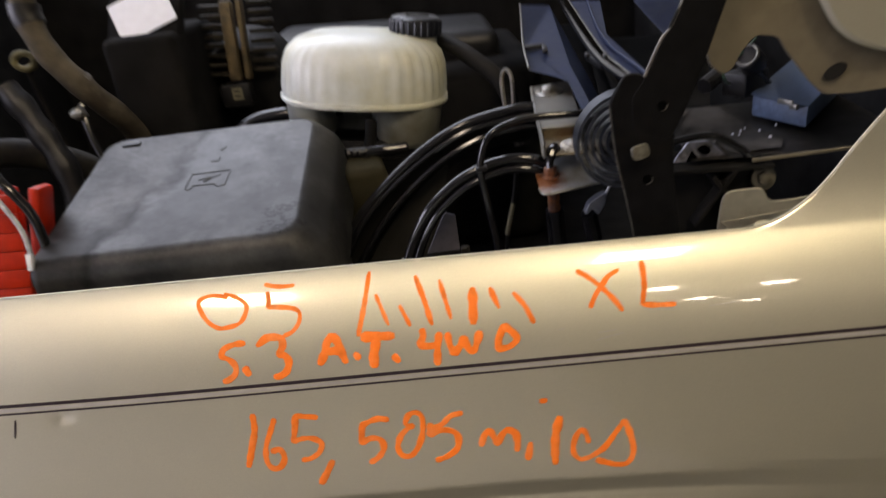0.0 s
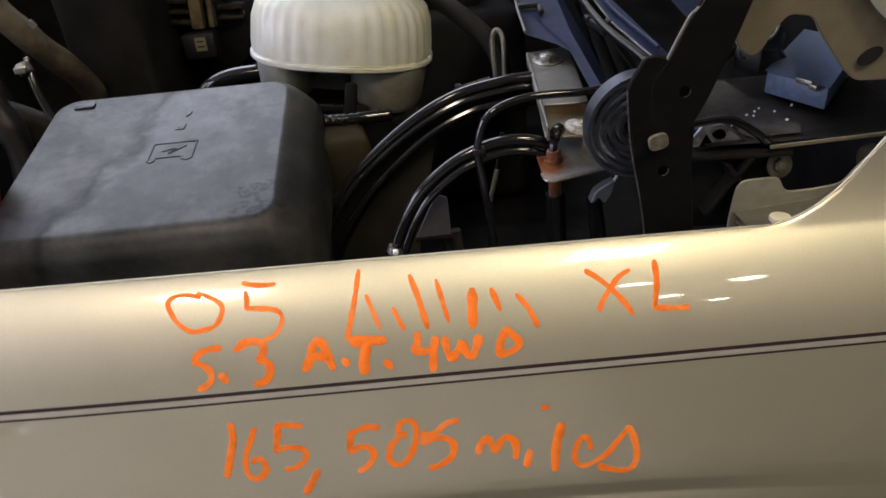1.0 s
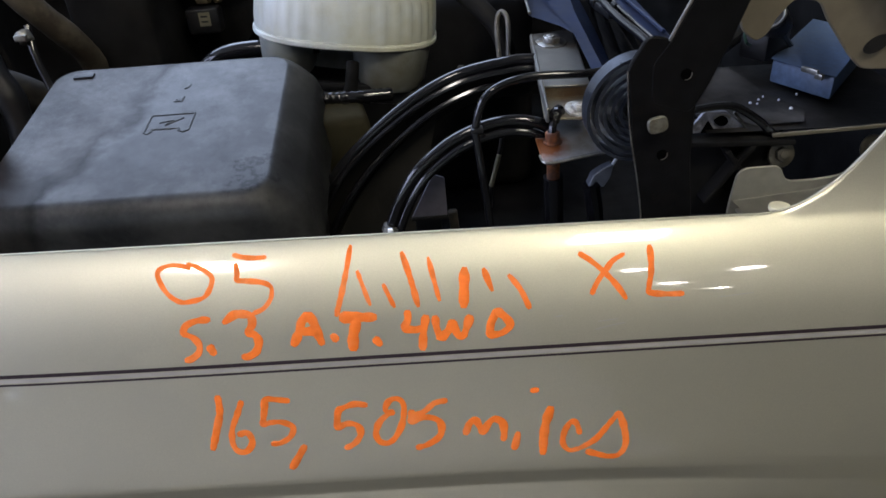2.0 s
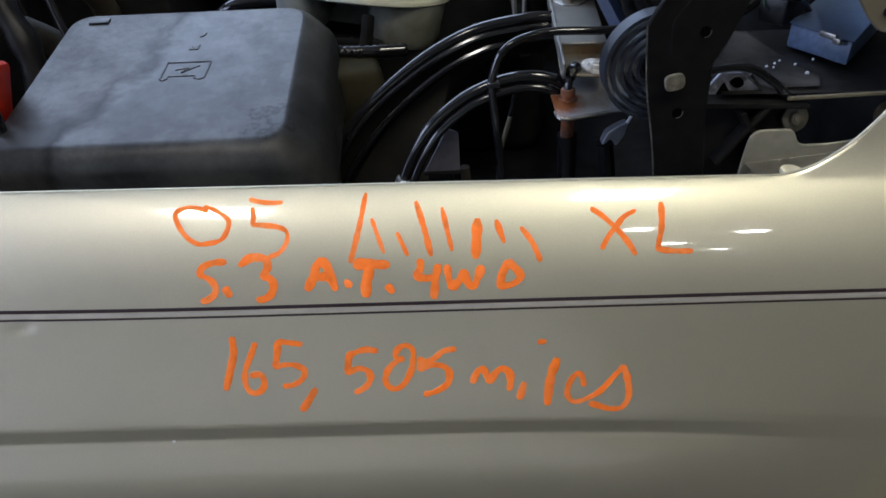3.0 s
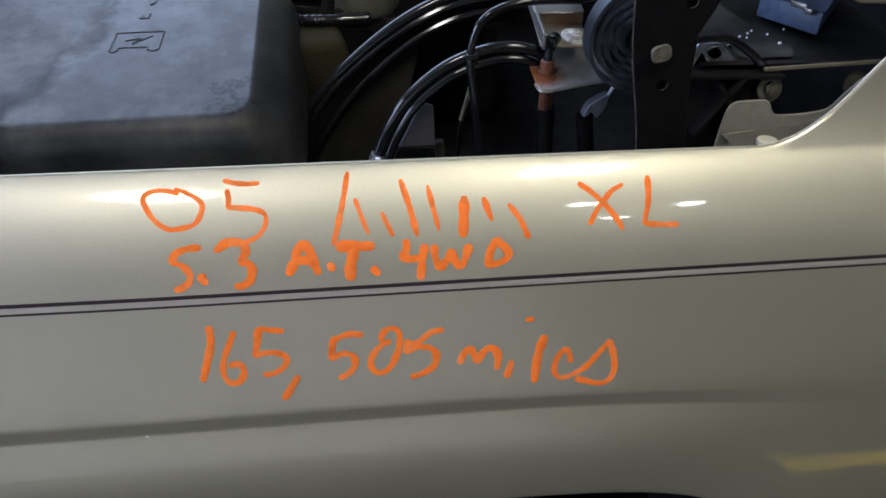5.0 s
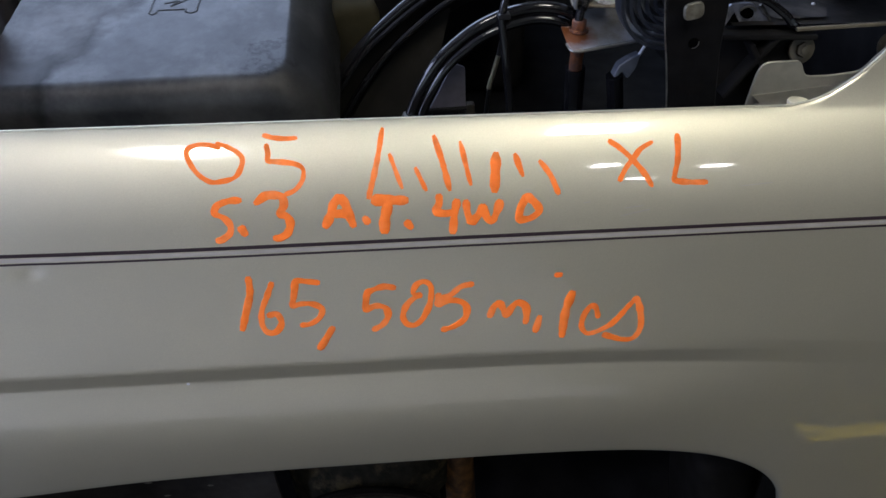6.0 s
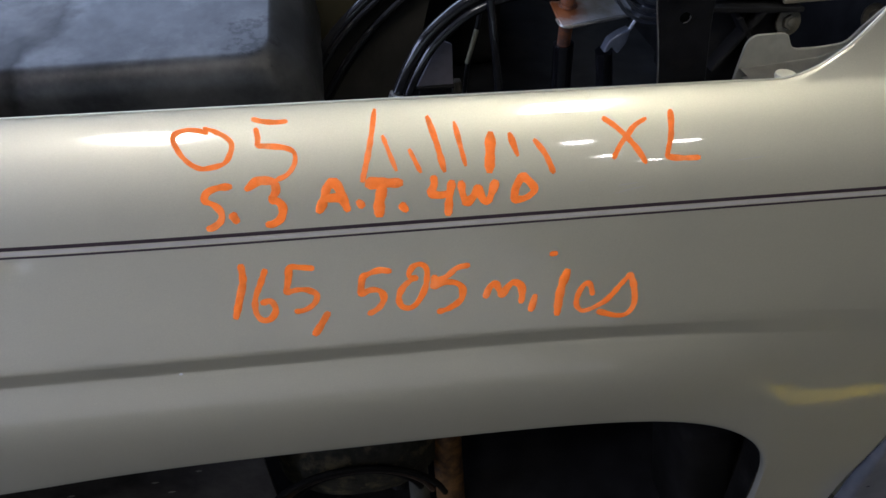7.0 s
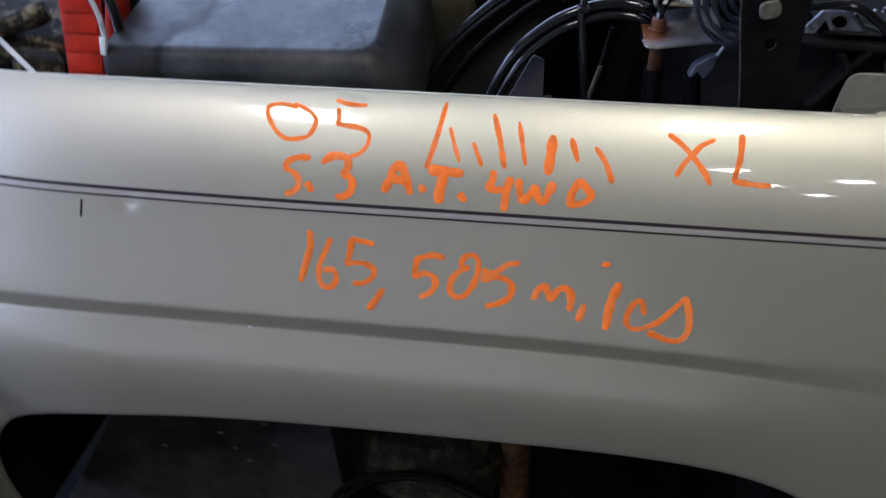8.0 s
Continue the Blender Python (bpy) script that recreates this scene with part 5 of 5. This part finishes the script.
def build_module():
    t = thing("control_module", (0.49, 0.24, 1.12), "dark plastic module box tinted daylight-blue, with a metal clip", "module")
    def frame_at(u, v, z):
        a, b, d = Vector((0.456, 0.164)), Vector((0.424, 0.236)), Vector((0.110, 0.128))
        p = a + (b - a) * u + d * v
        return (p.x, p.y, z)
    bm = bmesh.new()
    lo = [bm.verts.new(frame_at(u, v, 1.1345)) for u, v in ((0, 0), (1, 0), (1, 1), (0, 1))]
    hi = [bm.verts.new(frame_at(u, v, 1.160)) for u, v in ((0, 0), (1, 0), (1, 1), (0, 1))]
    bm.faces.new(lo[::-1])
    bm.faces.new(hi)
    for k in range(4):
        bm.faces.new((lo[k], lo[(k + 1) % 4], hi[(k + 1) % 4], hi[k]))
    bevel(bm, 0.003, 2)
    part("case", bm, MODULE, t)
    for u, v in ((0.2, 0.15), (0.8, 0.15), (0.2, 0.85), (0.8, 0.85)):
        part("foot", rod(frame_at(u, v, 1.124), frame_at(u, v, 1.136), 0.006, 12), SHADE_BLACK, t, "dark rubber foot")
    lidm = strip_panel([frame_at(-0.02, -0.03, 1.162), frame_at(1.02, -0.03, 1.162), frame_at(1.02, 1.02, 1.166), frame_at(-0.02, 1.02, 1.166)], 0.004)
    part("cover", lidm, MODULE, t)
    part("clip", joined(box(frame_at(0.36, -0.045, 1.1620), (0.004, 0.020, 0.006), pose(0, 0, 0, 0, 0, 24), 0.001), box(frame_at(0.20, -0.05, 1.1590), (0.005, 0.009, 0.006), pose(0, 0, 0, 0, 0, 24), 0.001)), BOLT, t, "bright metal clip")
    part("connector", joined(box(frame_at(1.25, 0.1, 1.17), (0.05, 0.035, 0.03), pose(0, 0, 0, 0, 0, 35), 0.005), tube([frame_at(1.2, 0.3, 1.18), frame_at(1.5, 0.4, 1.19), frame_at(1.8, -0.2, 1.17)], 0.01, 10)), BLACK, t, "black plug and leads")
    return t


build_module()
hose("wire", [(0.43, 0.25, 1.225), (0.405, 0.228, 1.215), (0.388, 0.225, 1.207), (0.381, 0.222, 1.196), (0.386, 0.226, 1.184), (0.40, 0.245, 1.175)], 0.0016, GREEN_WIRE, "thin green wire beside the module", "wire", per=8)
cp = thing("round_connector", (0.418, 0.235, 1.19), "round black connector with a metal ring beside the module", "connector")
part("socket", rod((0.425, 0.240, 1.196), (0.408, 0.222, 1.212), 0.015, 24, 0.002), BLACK, cp)
part("ring", tube([Vector((0.407, 0.221, 1.213)) + 0.0125 * (math.cos(a) * Vector((0.66, -0.75, 0)) + math.sin(a) * Vector((0.44, 0.38, 0.81))) for a in (2 * math.pi * k / 14 for k in range(15))], 0.0016, 8, 3), BOLT, cp, "bright metal ring")
part("lead", tube([(0.425, 0.240, 1.196), (0.44, 0.26, 1.18), (0.47, 0.28, 1.15)], 0.006, 10), RUBBER, cp)


# ---- hood corner ----
def build_hood_corner():
    t = thing("hood_corner", (0.44, 0.07, 1.20), "pewter-painted inner hood corner with an oval hole", "hood")
    out = [(0.290, 1.295), (0.308, 1.240), (0.322, 1.229), (0.332, 1.236), (0.336, 1.248), (0.350, 1.264), (0.372, 1.260), (0.380, 1.246), (0.408, 1.211), (0.422, 1.198), (0.454, 1.196), (0.60, 1.20), (0.60, 1.45), (0.32, 1.45)]
    part("inner_sheet", plate(rounded(out, 0.006, 3), upright((0, 0.078, 0)), 0.004), HOOD_SHADED, t)
    # A dark plate on the sheet stands in for the shaded hole.
    part("oval_hole", plate([(0.012 * math.cos(a), 0.0065 * math.sin(a)) for a in (2 * math.pi * k / 20 for k in range(20))], Matrix.Translation((0.429, 0.0725, 1.2205)) @ pose(0, 0, 0, 86, 0, 0) @ pose(0, 0, 0, 0, 0, 28), 0.0015, 0), GRIME, t, "dark plate for a shaded oval hole")
    skin = [(0.385, 1.45), (0.396, 1.300), (0.414, 1.268), (0.436, 1.249), (0.469, 1.236), (0.60, 1.230), (0.60, 1.45)]
    part("outer_skin", plate(rounded(skin, 0.012, 4), upright((0, 0.068, 0)), 0.010, 0.004), PAINT, t, "curved outer hood skin")
    return t


build_hood_corner()


# ---- red cover, cable and clutter at the front of the bay ----
def build_red_cover():
    t = thing("battery_cover", (-0.51, 0.20, 0.95), "bright red ribbed plastic battery terminal cover", "cover")
    part("back_plate", box((-0.524, 0.222, 1.06), (0.040, 0.014, 0.20), pose(0, 0, 0, -10, 5, 6), 0.004), RED, t)
    for k in range(8):
        part("rib", box((-0.531 + 0.0023 * k, 0.196 + 0.0042 * k, 0.975 + 0.0235 * k), (0.044, 0.020, 0.0245), pose(0, 0, 0, -16, 5, 6), 0.0022), RED, t)
    part("side_cheek", box((-0.474, 0.225, 1.105), (0.015, 0.05, 0.105), pose(0, 0, 0, -12, 12, 6), 0.006), RED, t)
    return t


build_red_cover()
hose("battery_cable", [(-0.452, 0.13, 0.96), (-0.452, 0.140, 1.05), (-0.453, 0.150, 1.10), (-0.460, 0.160, 1.13), (-0.480, 0.170, 1.165), (-0.51, 0.19, 1.195), (-0.58, 0.24, 1.21)], 0.0030, GREY, "grey sleeved battery cable beside the red cover", "cable")
hose("battery_cable", [(-0.451, 0.165, 0.96), (-0.450, 0.170, 1.05), (-0.450, 0.178, 1.10), (-0.458, 0.186, 1.138), (-0.480, 0.192, 1.175), (-0.51, 0.21, 1.205), (-0.58, 0.26, 1.22)], 0.006, RUBBER, "black battery cable beside the red cover", "cable")
ct = thing("cable_tag", (-0.450, 0.145, 1.075), "small white tag on a battery cable", "tag")
part("flag", box((-0.4525, 0.142, 1.092), (0.007, 0.005, 0.020), pose(0, 0, 0, -10, 6, 0), 0.001), WHITE_LABEL, ct)


def build_air_box():
    t = thing("air_cleaner_box", (-0.47, 0.80, 0.75), "black plastic air cleaner box with a white label", "air box")
    part("case", box((-0.475, 0.80, 1.02), (0.135, 0.22, 0.50), pose(0, 0, 0, 0, 0, -3), 0.015, 3), SHADE_BLACK, t)
    part("lid", box((-0.478, 0.765, 1.290), (0.135, 0.03, 0.13), pose(0, 0, 0, -40, 0, -3), 0.006), SHADE_BLACK, t)
    part("label", plate(rounded([(-0.054, -0.040), (0.054, -0.040), (0.054, 0.050), (-0.054, 0.050)], 0.006), upright((-0.478, 0.7527, 1.3003), -3, 40) @ pose(0, 0, 0, 0, 0, 24), 0.0015, 0), WHITE_LABEL, t, "white paper label")
    return t


build_air_box()


def build_alternator():
    t = thing("alternator", (-0.32, 0.88, 1.05), "oxidised alternator with cooling slots", "alternator")
    part("body", rod((-0.33, 0.86, 1.13), (-0.31, 0.98, 1.16), 0.085, 40, 0.01), GRIME, t)
    part("centre_bar", joined(box((-0.325, 0.835, 1.225), (0.022, 0.03, 0.15), pose(0, 0, 0, -8, 3, 0), 0.004), box((-0.300, 0.838, 1.225), (0.010, 0.03, 0.15), pose(0, 0, 0, -8, 3, 0), 0.003)), BRASS, t)
    for k in range(8):
        for x in (-0.365, -0.268):
            part("fin", box((x + 0.001 * k, 0.84 + 0.003 * k, 1.165 + 0.018 * k), (0.045, 0.03, 0.007), pose(0, 0, 0, 0, 4, 0), 0.0015), DUSTY_HOSE, t)
    part("connector", box((-0.33, 0.815, 1.125), (0.06, 0.04, 0.045), None, 0.006), BLACK, t)
    part("connector_label", plate([(-0.010, -0.012), (0.010, -0.012), (0.010, 0.012), (-0.010, 0.012)], upright((-0.325, 0.793, 1.13)), 0.0012, 0), DULL_CREAM, t, "dull cream label with two dark bars")
    part("label_bars", joined(box((-0.325, 0.791, 1.135), (0.012, 0.001, 0.003), None, 0), box((-0.325, 0.791, 1.126), (0.012, 0.001, 0.003), None, 0)), BLACK, t)
    for o in t.children_recursive:
        o.data.transform(Matrix.Translation((-0.028, 0, 0)))
    return t


build_alternator()
ih = thing("intake_hose", (-0.56, 0.75, 1.02), "dusty brown rubber hose with clamped cuffs", "hose")
part("sleeve", tube([(-0.60, 0.62, 1.42), (-0.605, 0.60, 1.34), (-0.585, 0.59, 1.27), (-0.545, 0.60, 1.20), (-0.52, 0.66, 1.12), (-0.54, 0.75, 1.02)], 0.020, 14, 8, 0.001, 3), TAN_HOSE, ih)
part("cuff", tube([(-0.604, 0.603, 1.35), (-0.605, 0.600, 1.335), (-0.601, 0.597, 1.318)], 0.024, 14), BLACK, ih, "black rubber cuff")
part("clamp_band", tube([(-0.557, 0.596, 1.222), (-0.552, 0.598, 1.213)], 0.0225, 16), DULL_STEEL, ih, "dull steel clamp band")
ds = thing("dipstick", (-0.640, 0.62, 1.20), "dull yellow plastic dipstick handle beside the tan hose", "dipstick")
part("loop", tube([(-0.640 + 0.017 * math.cos(a), 0.610, 1.262 + 0.013 * math.sin(a)) for a in (2 * math.pi * k / 14 for k in range(15))], 0.0055, 10, 3), DULL_YELLOW, ds, "looped handle")
part("neck", tube([(-0.640, 0.612, 1.249), (-0.640, 0.62, 1.20), (-0.636, 0.64, 1.10), (-0.62, 0.66, 0.90), (-0.60, 0.68, 0.70)], 0.0045, 10), SHADE_BLACK, ds, "dark tube")
hose("radiator_hose", [(-1.10, 0.52, 1.05), (-0.90, 0.55, 1.12), (-0.72, 0.58, 1.12), (-0.62, 0.60, 1.085), (-0.56, 0.62, 1.02), (-0.54, 0.65, 0.9)], 0.026, DUSTY_HOSE, "dusty dark radiator hose")
hose("loom", [(-0.513, 0.50, 1.20), (-0.506, 0.48, 1.16), (-0.486, 0.46, 1.09), (-0.476, 0.44, 0.98)], 0.006, RUBBER, "black wire loom with a bright clamp", "cable")
hose("loom", [(-0.62, 0.50, 1.24), (-0.58, 0.48, 1.17), (-0.55, 0.46, 1.09), (-0.55, 0.44, 0.95), (-0.55, 0.43, 0.80)], 0.018, BLACK, "thick black ribbed wire loom", "cable", ribs=0.003, rib_every=2)
clamp = thing("hose_clamp", (-0.515, 0.487, 1.187), "bright steel hose clamp", "clamp")
part("band", joined(rod((-0.518, 0.489, 1.195), (-0.512, 0.484, 1.182), 0.010, 20, 0.001), box((-0.514, 0.474, 1.190), (0.016, 0.008, 0.008), None, 0.001)), BOLT, clamp)
hose("vacuum_hose", [(0.06, 0.62, 1.21), (0.10, 0.56, 1.19), (0.15, 0.52, 1.14), (0.17, 0.50, 1.05)], 0.014, GRIME, "grey dusty vacuum hose behind the reservoir")
hose("curved_pipe", [(-0.318, 0.57, 1.072), (-0.300, 0.565, 1.106), (-0.250, 0.555, 1.130), (-0.12, 0.55, 1.133)], 0.013, RUBBER, "black curved pipe behind the fuse box", "pipe")
hose("metal_pipe", [(0.148, 0.48, 1.08), (0.144, 0.50, 1.150), (0.151, 0.51, 1.170), (0.160, 0.50, 1.160), (0.158, 0.48, 1.11)], 0.0036, DULL_STEEL, "bent bare metal pipe", "pipe")
hose("wire_loom", [(-0.105, 0.40, 1.098), (-0.06, 0.40, 1.097), (-0.012, 0.41, 1.094)], 0.0085, RUBBER, "black corrugated wire sleeve under the reservoir", "cable", per=10, ribs=0.0015, rib_every=1)
hose("wire_lead", [(-0.062, 0.43, 1.135), (-0.066, 0.41, 1.11), (-0.078, 0.39, 1.07), (-0.06, 0.38, 1.02)], 0.009, SHADE_BLACK, "black lead with a rusty tip", "cable")
jn = thing("junction_block", (-0.06, 0.33, 0.95), "dusty olive-grey plastic block beside the fuse box", "block")
part("leg", box((-0.090, 0.40, 0.95), (0.03, 0.03, 0.14), None, 0.004), SHADE_BLACK, jn, "dark leg")
part("case", box((-0.082, 0.385, 1.048), (0.085, 0.08, 0.085), pose(0, 0, 0, 8, 0, 12), 0.012, 3, (0.75, 0.8)), OLIVE, jn)
fr = thing("pipe_fitting", (0.09, 0.50, 1.08), "small zinc pipe fitting with clips", "fitting")
part("body", joined(box((0.09, 0.50, 1.088), (0.010, 0.010, 0.022), None, 0.002), box((0.115, 0.50, 1.096), (0.05, 0.010, 0.008), pose(0, 0, 0, 0, -12, 0), 0.002)), ALLOY, fr)
al = thing("front_bracket", (-0.60, 0.22, 1.0), "dirty cast alloy front bracket", "bracket")
part("casting", joined(box((-0.655, 0.30, 1.05), (0.15, 0.10, 0.05), pose(0, 0, 0, 20, 10, 25), 0.012, 3), box((-0.63, 0.25, 1.00), (0.06, 0.05, 0.09), pose(0, 0, 0, 10, 12, 30), 0.012, 3), tube([(-0.72, 0.24, 1.09), (-0.66, 0.24, 1.075), (-0.60, 0.27, 1.09)], 0.013, 10, 6, 0.002)), DIRTY_CAST, al)
part("support", box((-0.66, 0.31, 0.86), (0.05, 0.05, 0.36), None, 0.008), SHADE_BLACK, al, "dark upright")
part("rod", tube([(-0.572, 0.10, 1.155), (-0.543, 0.10, 1.112), (-0.518, 0.10, 1.075), (-0.500, 0.10, 1.05)], 0.0028, 8), WHITE_LABEL, al, "thin pale rod")


sp = thing("splash_plate", (-0.455, 0.30, 1.02), "pale grey metal plate beside the red cover", "plate")
part("sheet", box((-0.452, 0.30, 1.075), (0.034, 0.05, 0.07), pose(0, 0, 0, 8, 6, 0), 0.003), ALLOY, sp)


# ---- bay, wheel housing and what shows through the arch ----
def shell(name, lo, hi, material, label):
    return slab(name, lo, hi, material, label)


# Plain walls close the bay; their near-black colour stands for its shade.
shell("firewall", (0.66, 0.10, 0.30), (0.70, 1.65, 1.30), SHADE_BLACK, "firewall coloured shade-black")
shell("bay_far_side", (-1.1, 1.60, 0.30), (0.66, 1.65, 1.36), SHADE_BLACK, "far side of the engine bay, coloured shade-black")
shell("bay_front", (-1.15, 0.10, 0.30), (-1.1, 1.65, 1.34), SHADE_BLACK, "dark radiator support")
shell("bay_floor", (-1.1, 0.55, 0.62), (0.66, 1.60, 0.66), SHADE_BLACK, "engine bay bottom coloured shade-black")
# Added slab: keeps the lit floor from showing through the wheel arch.
shell("floor_blocker", (-1.1, 0.18, 0.02), (0.66, 1.60, 0.04), SHADE_BLACK, "added dark slab that hides the lit floor under the car")
en = thing("engine", (-0.1, 1.15, 0.66), "engine block and covers, the block coloured shade-black", "engine")
part("block", box((-0.10, 1.20, 0.88), (0.75, 0.50, 0.44), None, 0.04, 3), SHADE_BLACK, en)
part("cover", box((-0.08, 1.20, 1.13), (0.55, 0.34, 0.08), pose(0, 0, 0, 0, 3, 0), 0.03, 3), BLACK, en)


def build_liner():
    """The arched wheel housing under the fender."""
    t = thing("wheel_liner", (-0.1, 0.2, 0.30), "dark dusty arched wheel-housing liner", "liner")
    bm = bmesh.new()
    rows = []
    for k in range(41):
        a = math.pi * k / 40
        c, s = math.cos(a), math.sin(a)
        x, z = -0.13 + (0.63 if c > 0 else 0.69) * math.copysign(abs(c) ** 0.5, c), 0.20 + 0.58 * abs(s) ** 0.5
        rows.append([bm.verts.new((x, y if y > 0 or x < 0.25 else 0.0, z + (0.02 if y > 0.0 else 0))) for y in (-0.048, 0.01, 0.15, 0.30, 0.45)])
    for a, b in zip(rows, rows[1:]):
        for k in range(4):
            bm.faces.new((a[k], a[k + 1], b[k + 1], b[k]))
    part("liner_shell", bm, LINER, t)
    part("inner_wall", plate([(-0.72, 0.15), (0.52, 0.15), (0.52, 0.80), (-0.72, 0.80)], upright((0, 0.46, 0)), 0.01, 0), LINER, t)
    return t


build_liner()
sh = thing("splash_shield", (-0.45, 0.15, 0.03), "dusty grey splash shield flecked with mud", "shield")
part("sheet", plate(rounded([(-0.92, 0.03), (-0.26, 0.03), (-0.28, 0.62), (-0.60, 0.62), (-0.66, 0.43), (-0.71, 0.35)], 0.03), upright((0, 0.17, 0)), 0.006), DUSTY_SHIELD, sh)
for k in range(8):
    fx, fz, fw = -0.45 + 0.075 * random.gauss(0, 1), 0.24 + 0.09 * abs(random.gauss(0, 1)), 0.0015 + 0.004 * random.random() ** 2
    part("mud_fleck", plate([(fw * (1.2 + 0.5 * math.sin(5 * a + k)) * math.cos(a) * 1.8, fw * math.sin(a)) for a in (2 * math.pi * n / 9 for n in range(9))], upright((fx, 0.1645, fz), 0, 0), 0.001, 0), MUD, sh)
ax = thing("suspension_arm", (-0.1, 0.25, 0.18), "rusty brown suspension knuckle with disc and arm", "suspension")
part("knuckle", ring_shell((-0.12, 0.26), [(0.19, 0.12, 0.07), (0.24, 0.15, 0.09), (0.31, 0.15, 0.09), (0.355, 0.12, 0.07), (0.37, 0.06, 0.03)]), DIRTY_KNUCKLE, ax)
part("arm", tube([(-0.34, 0.36, 0.28), (-0.16, 0.27, 0.385), (0.04, 0.36, 0.31)], 0.026, 14), DARK_RUST, ax)
for k in range(3):
    part("rotor_rim", tube([(-0.13 + (0.165 - 0.022 * k) * math.cos(a), 0.150 + 0.012 * k, 0.19 + (0.145 - 0.022 * k) * math.sin(a)) for a in (math.pi * (0.08 + 0.84 * n / 12) for n in range(13))], 0.006, 8, 3), (LINER, DARK_RUST, LINER)[k], ax)
part("stud", rod((-0.161, 0.21, 0.30), (-0.161, 0.20, 0.315), 0.008, 6), ZINC, ax)
part("brake_line", tube([(-0.055, 0.23, 0.14), (-0.045, 0.24, 0.22), (-0.030, 0.27, 0.34), (-0.02, 0.30, 0.50)], 0.015, 10), GRIME, ax, "dusty grey flexible line")
part("shock", rod((0.050, 0.20, 0.03), (0.03, 0.30, 0.78), 0.028, 20), TAN_RUST, ax, "tan rusty shock absorber")
part("link", rod((-0.012, 0.21, 0.05), (-0.020, 0.29, 0.70), 0.020, 16), DULL_LINK, ax, "dull green-grey link")
part("side_shield", box((0.47, 0.12, 0.30), (0.10, 0.16, 0.36), pose(0, 0, 0, 0, -10, 0), 0.03, 3), LINER, ax)
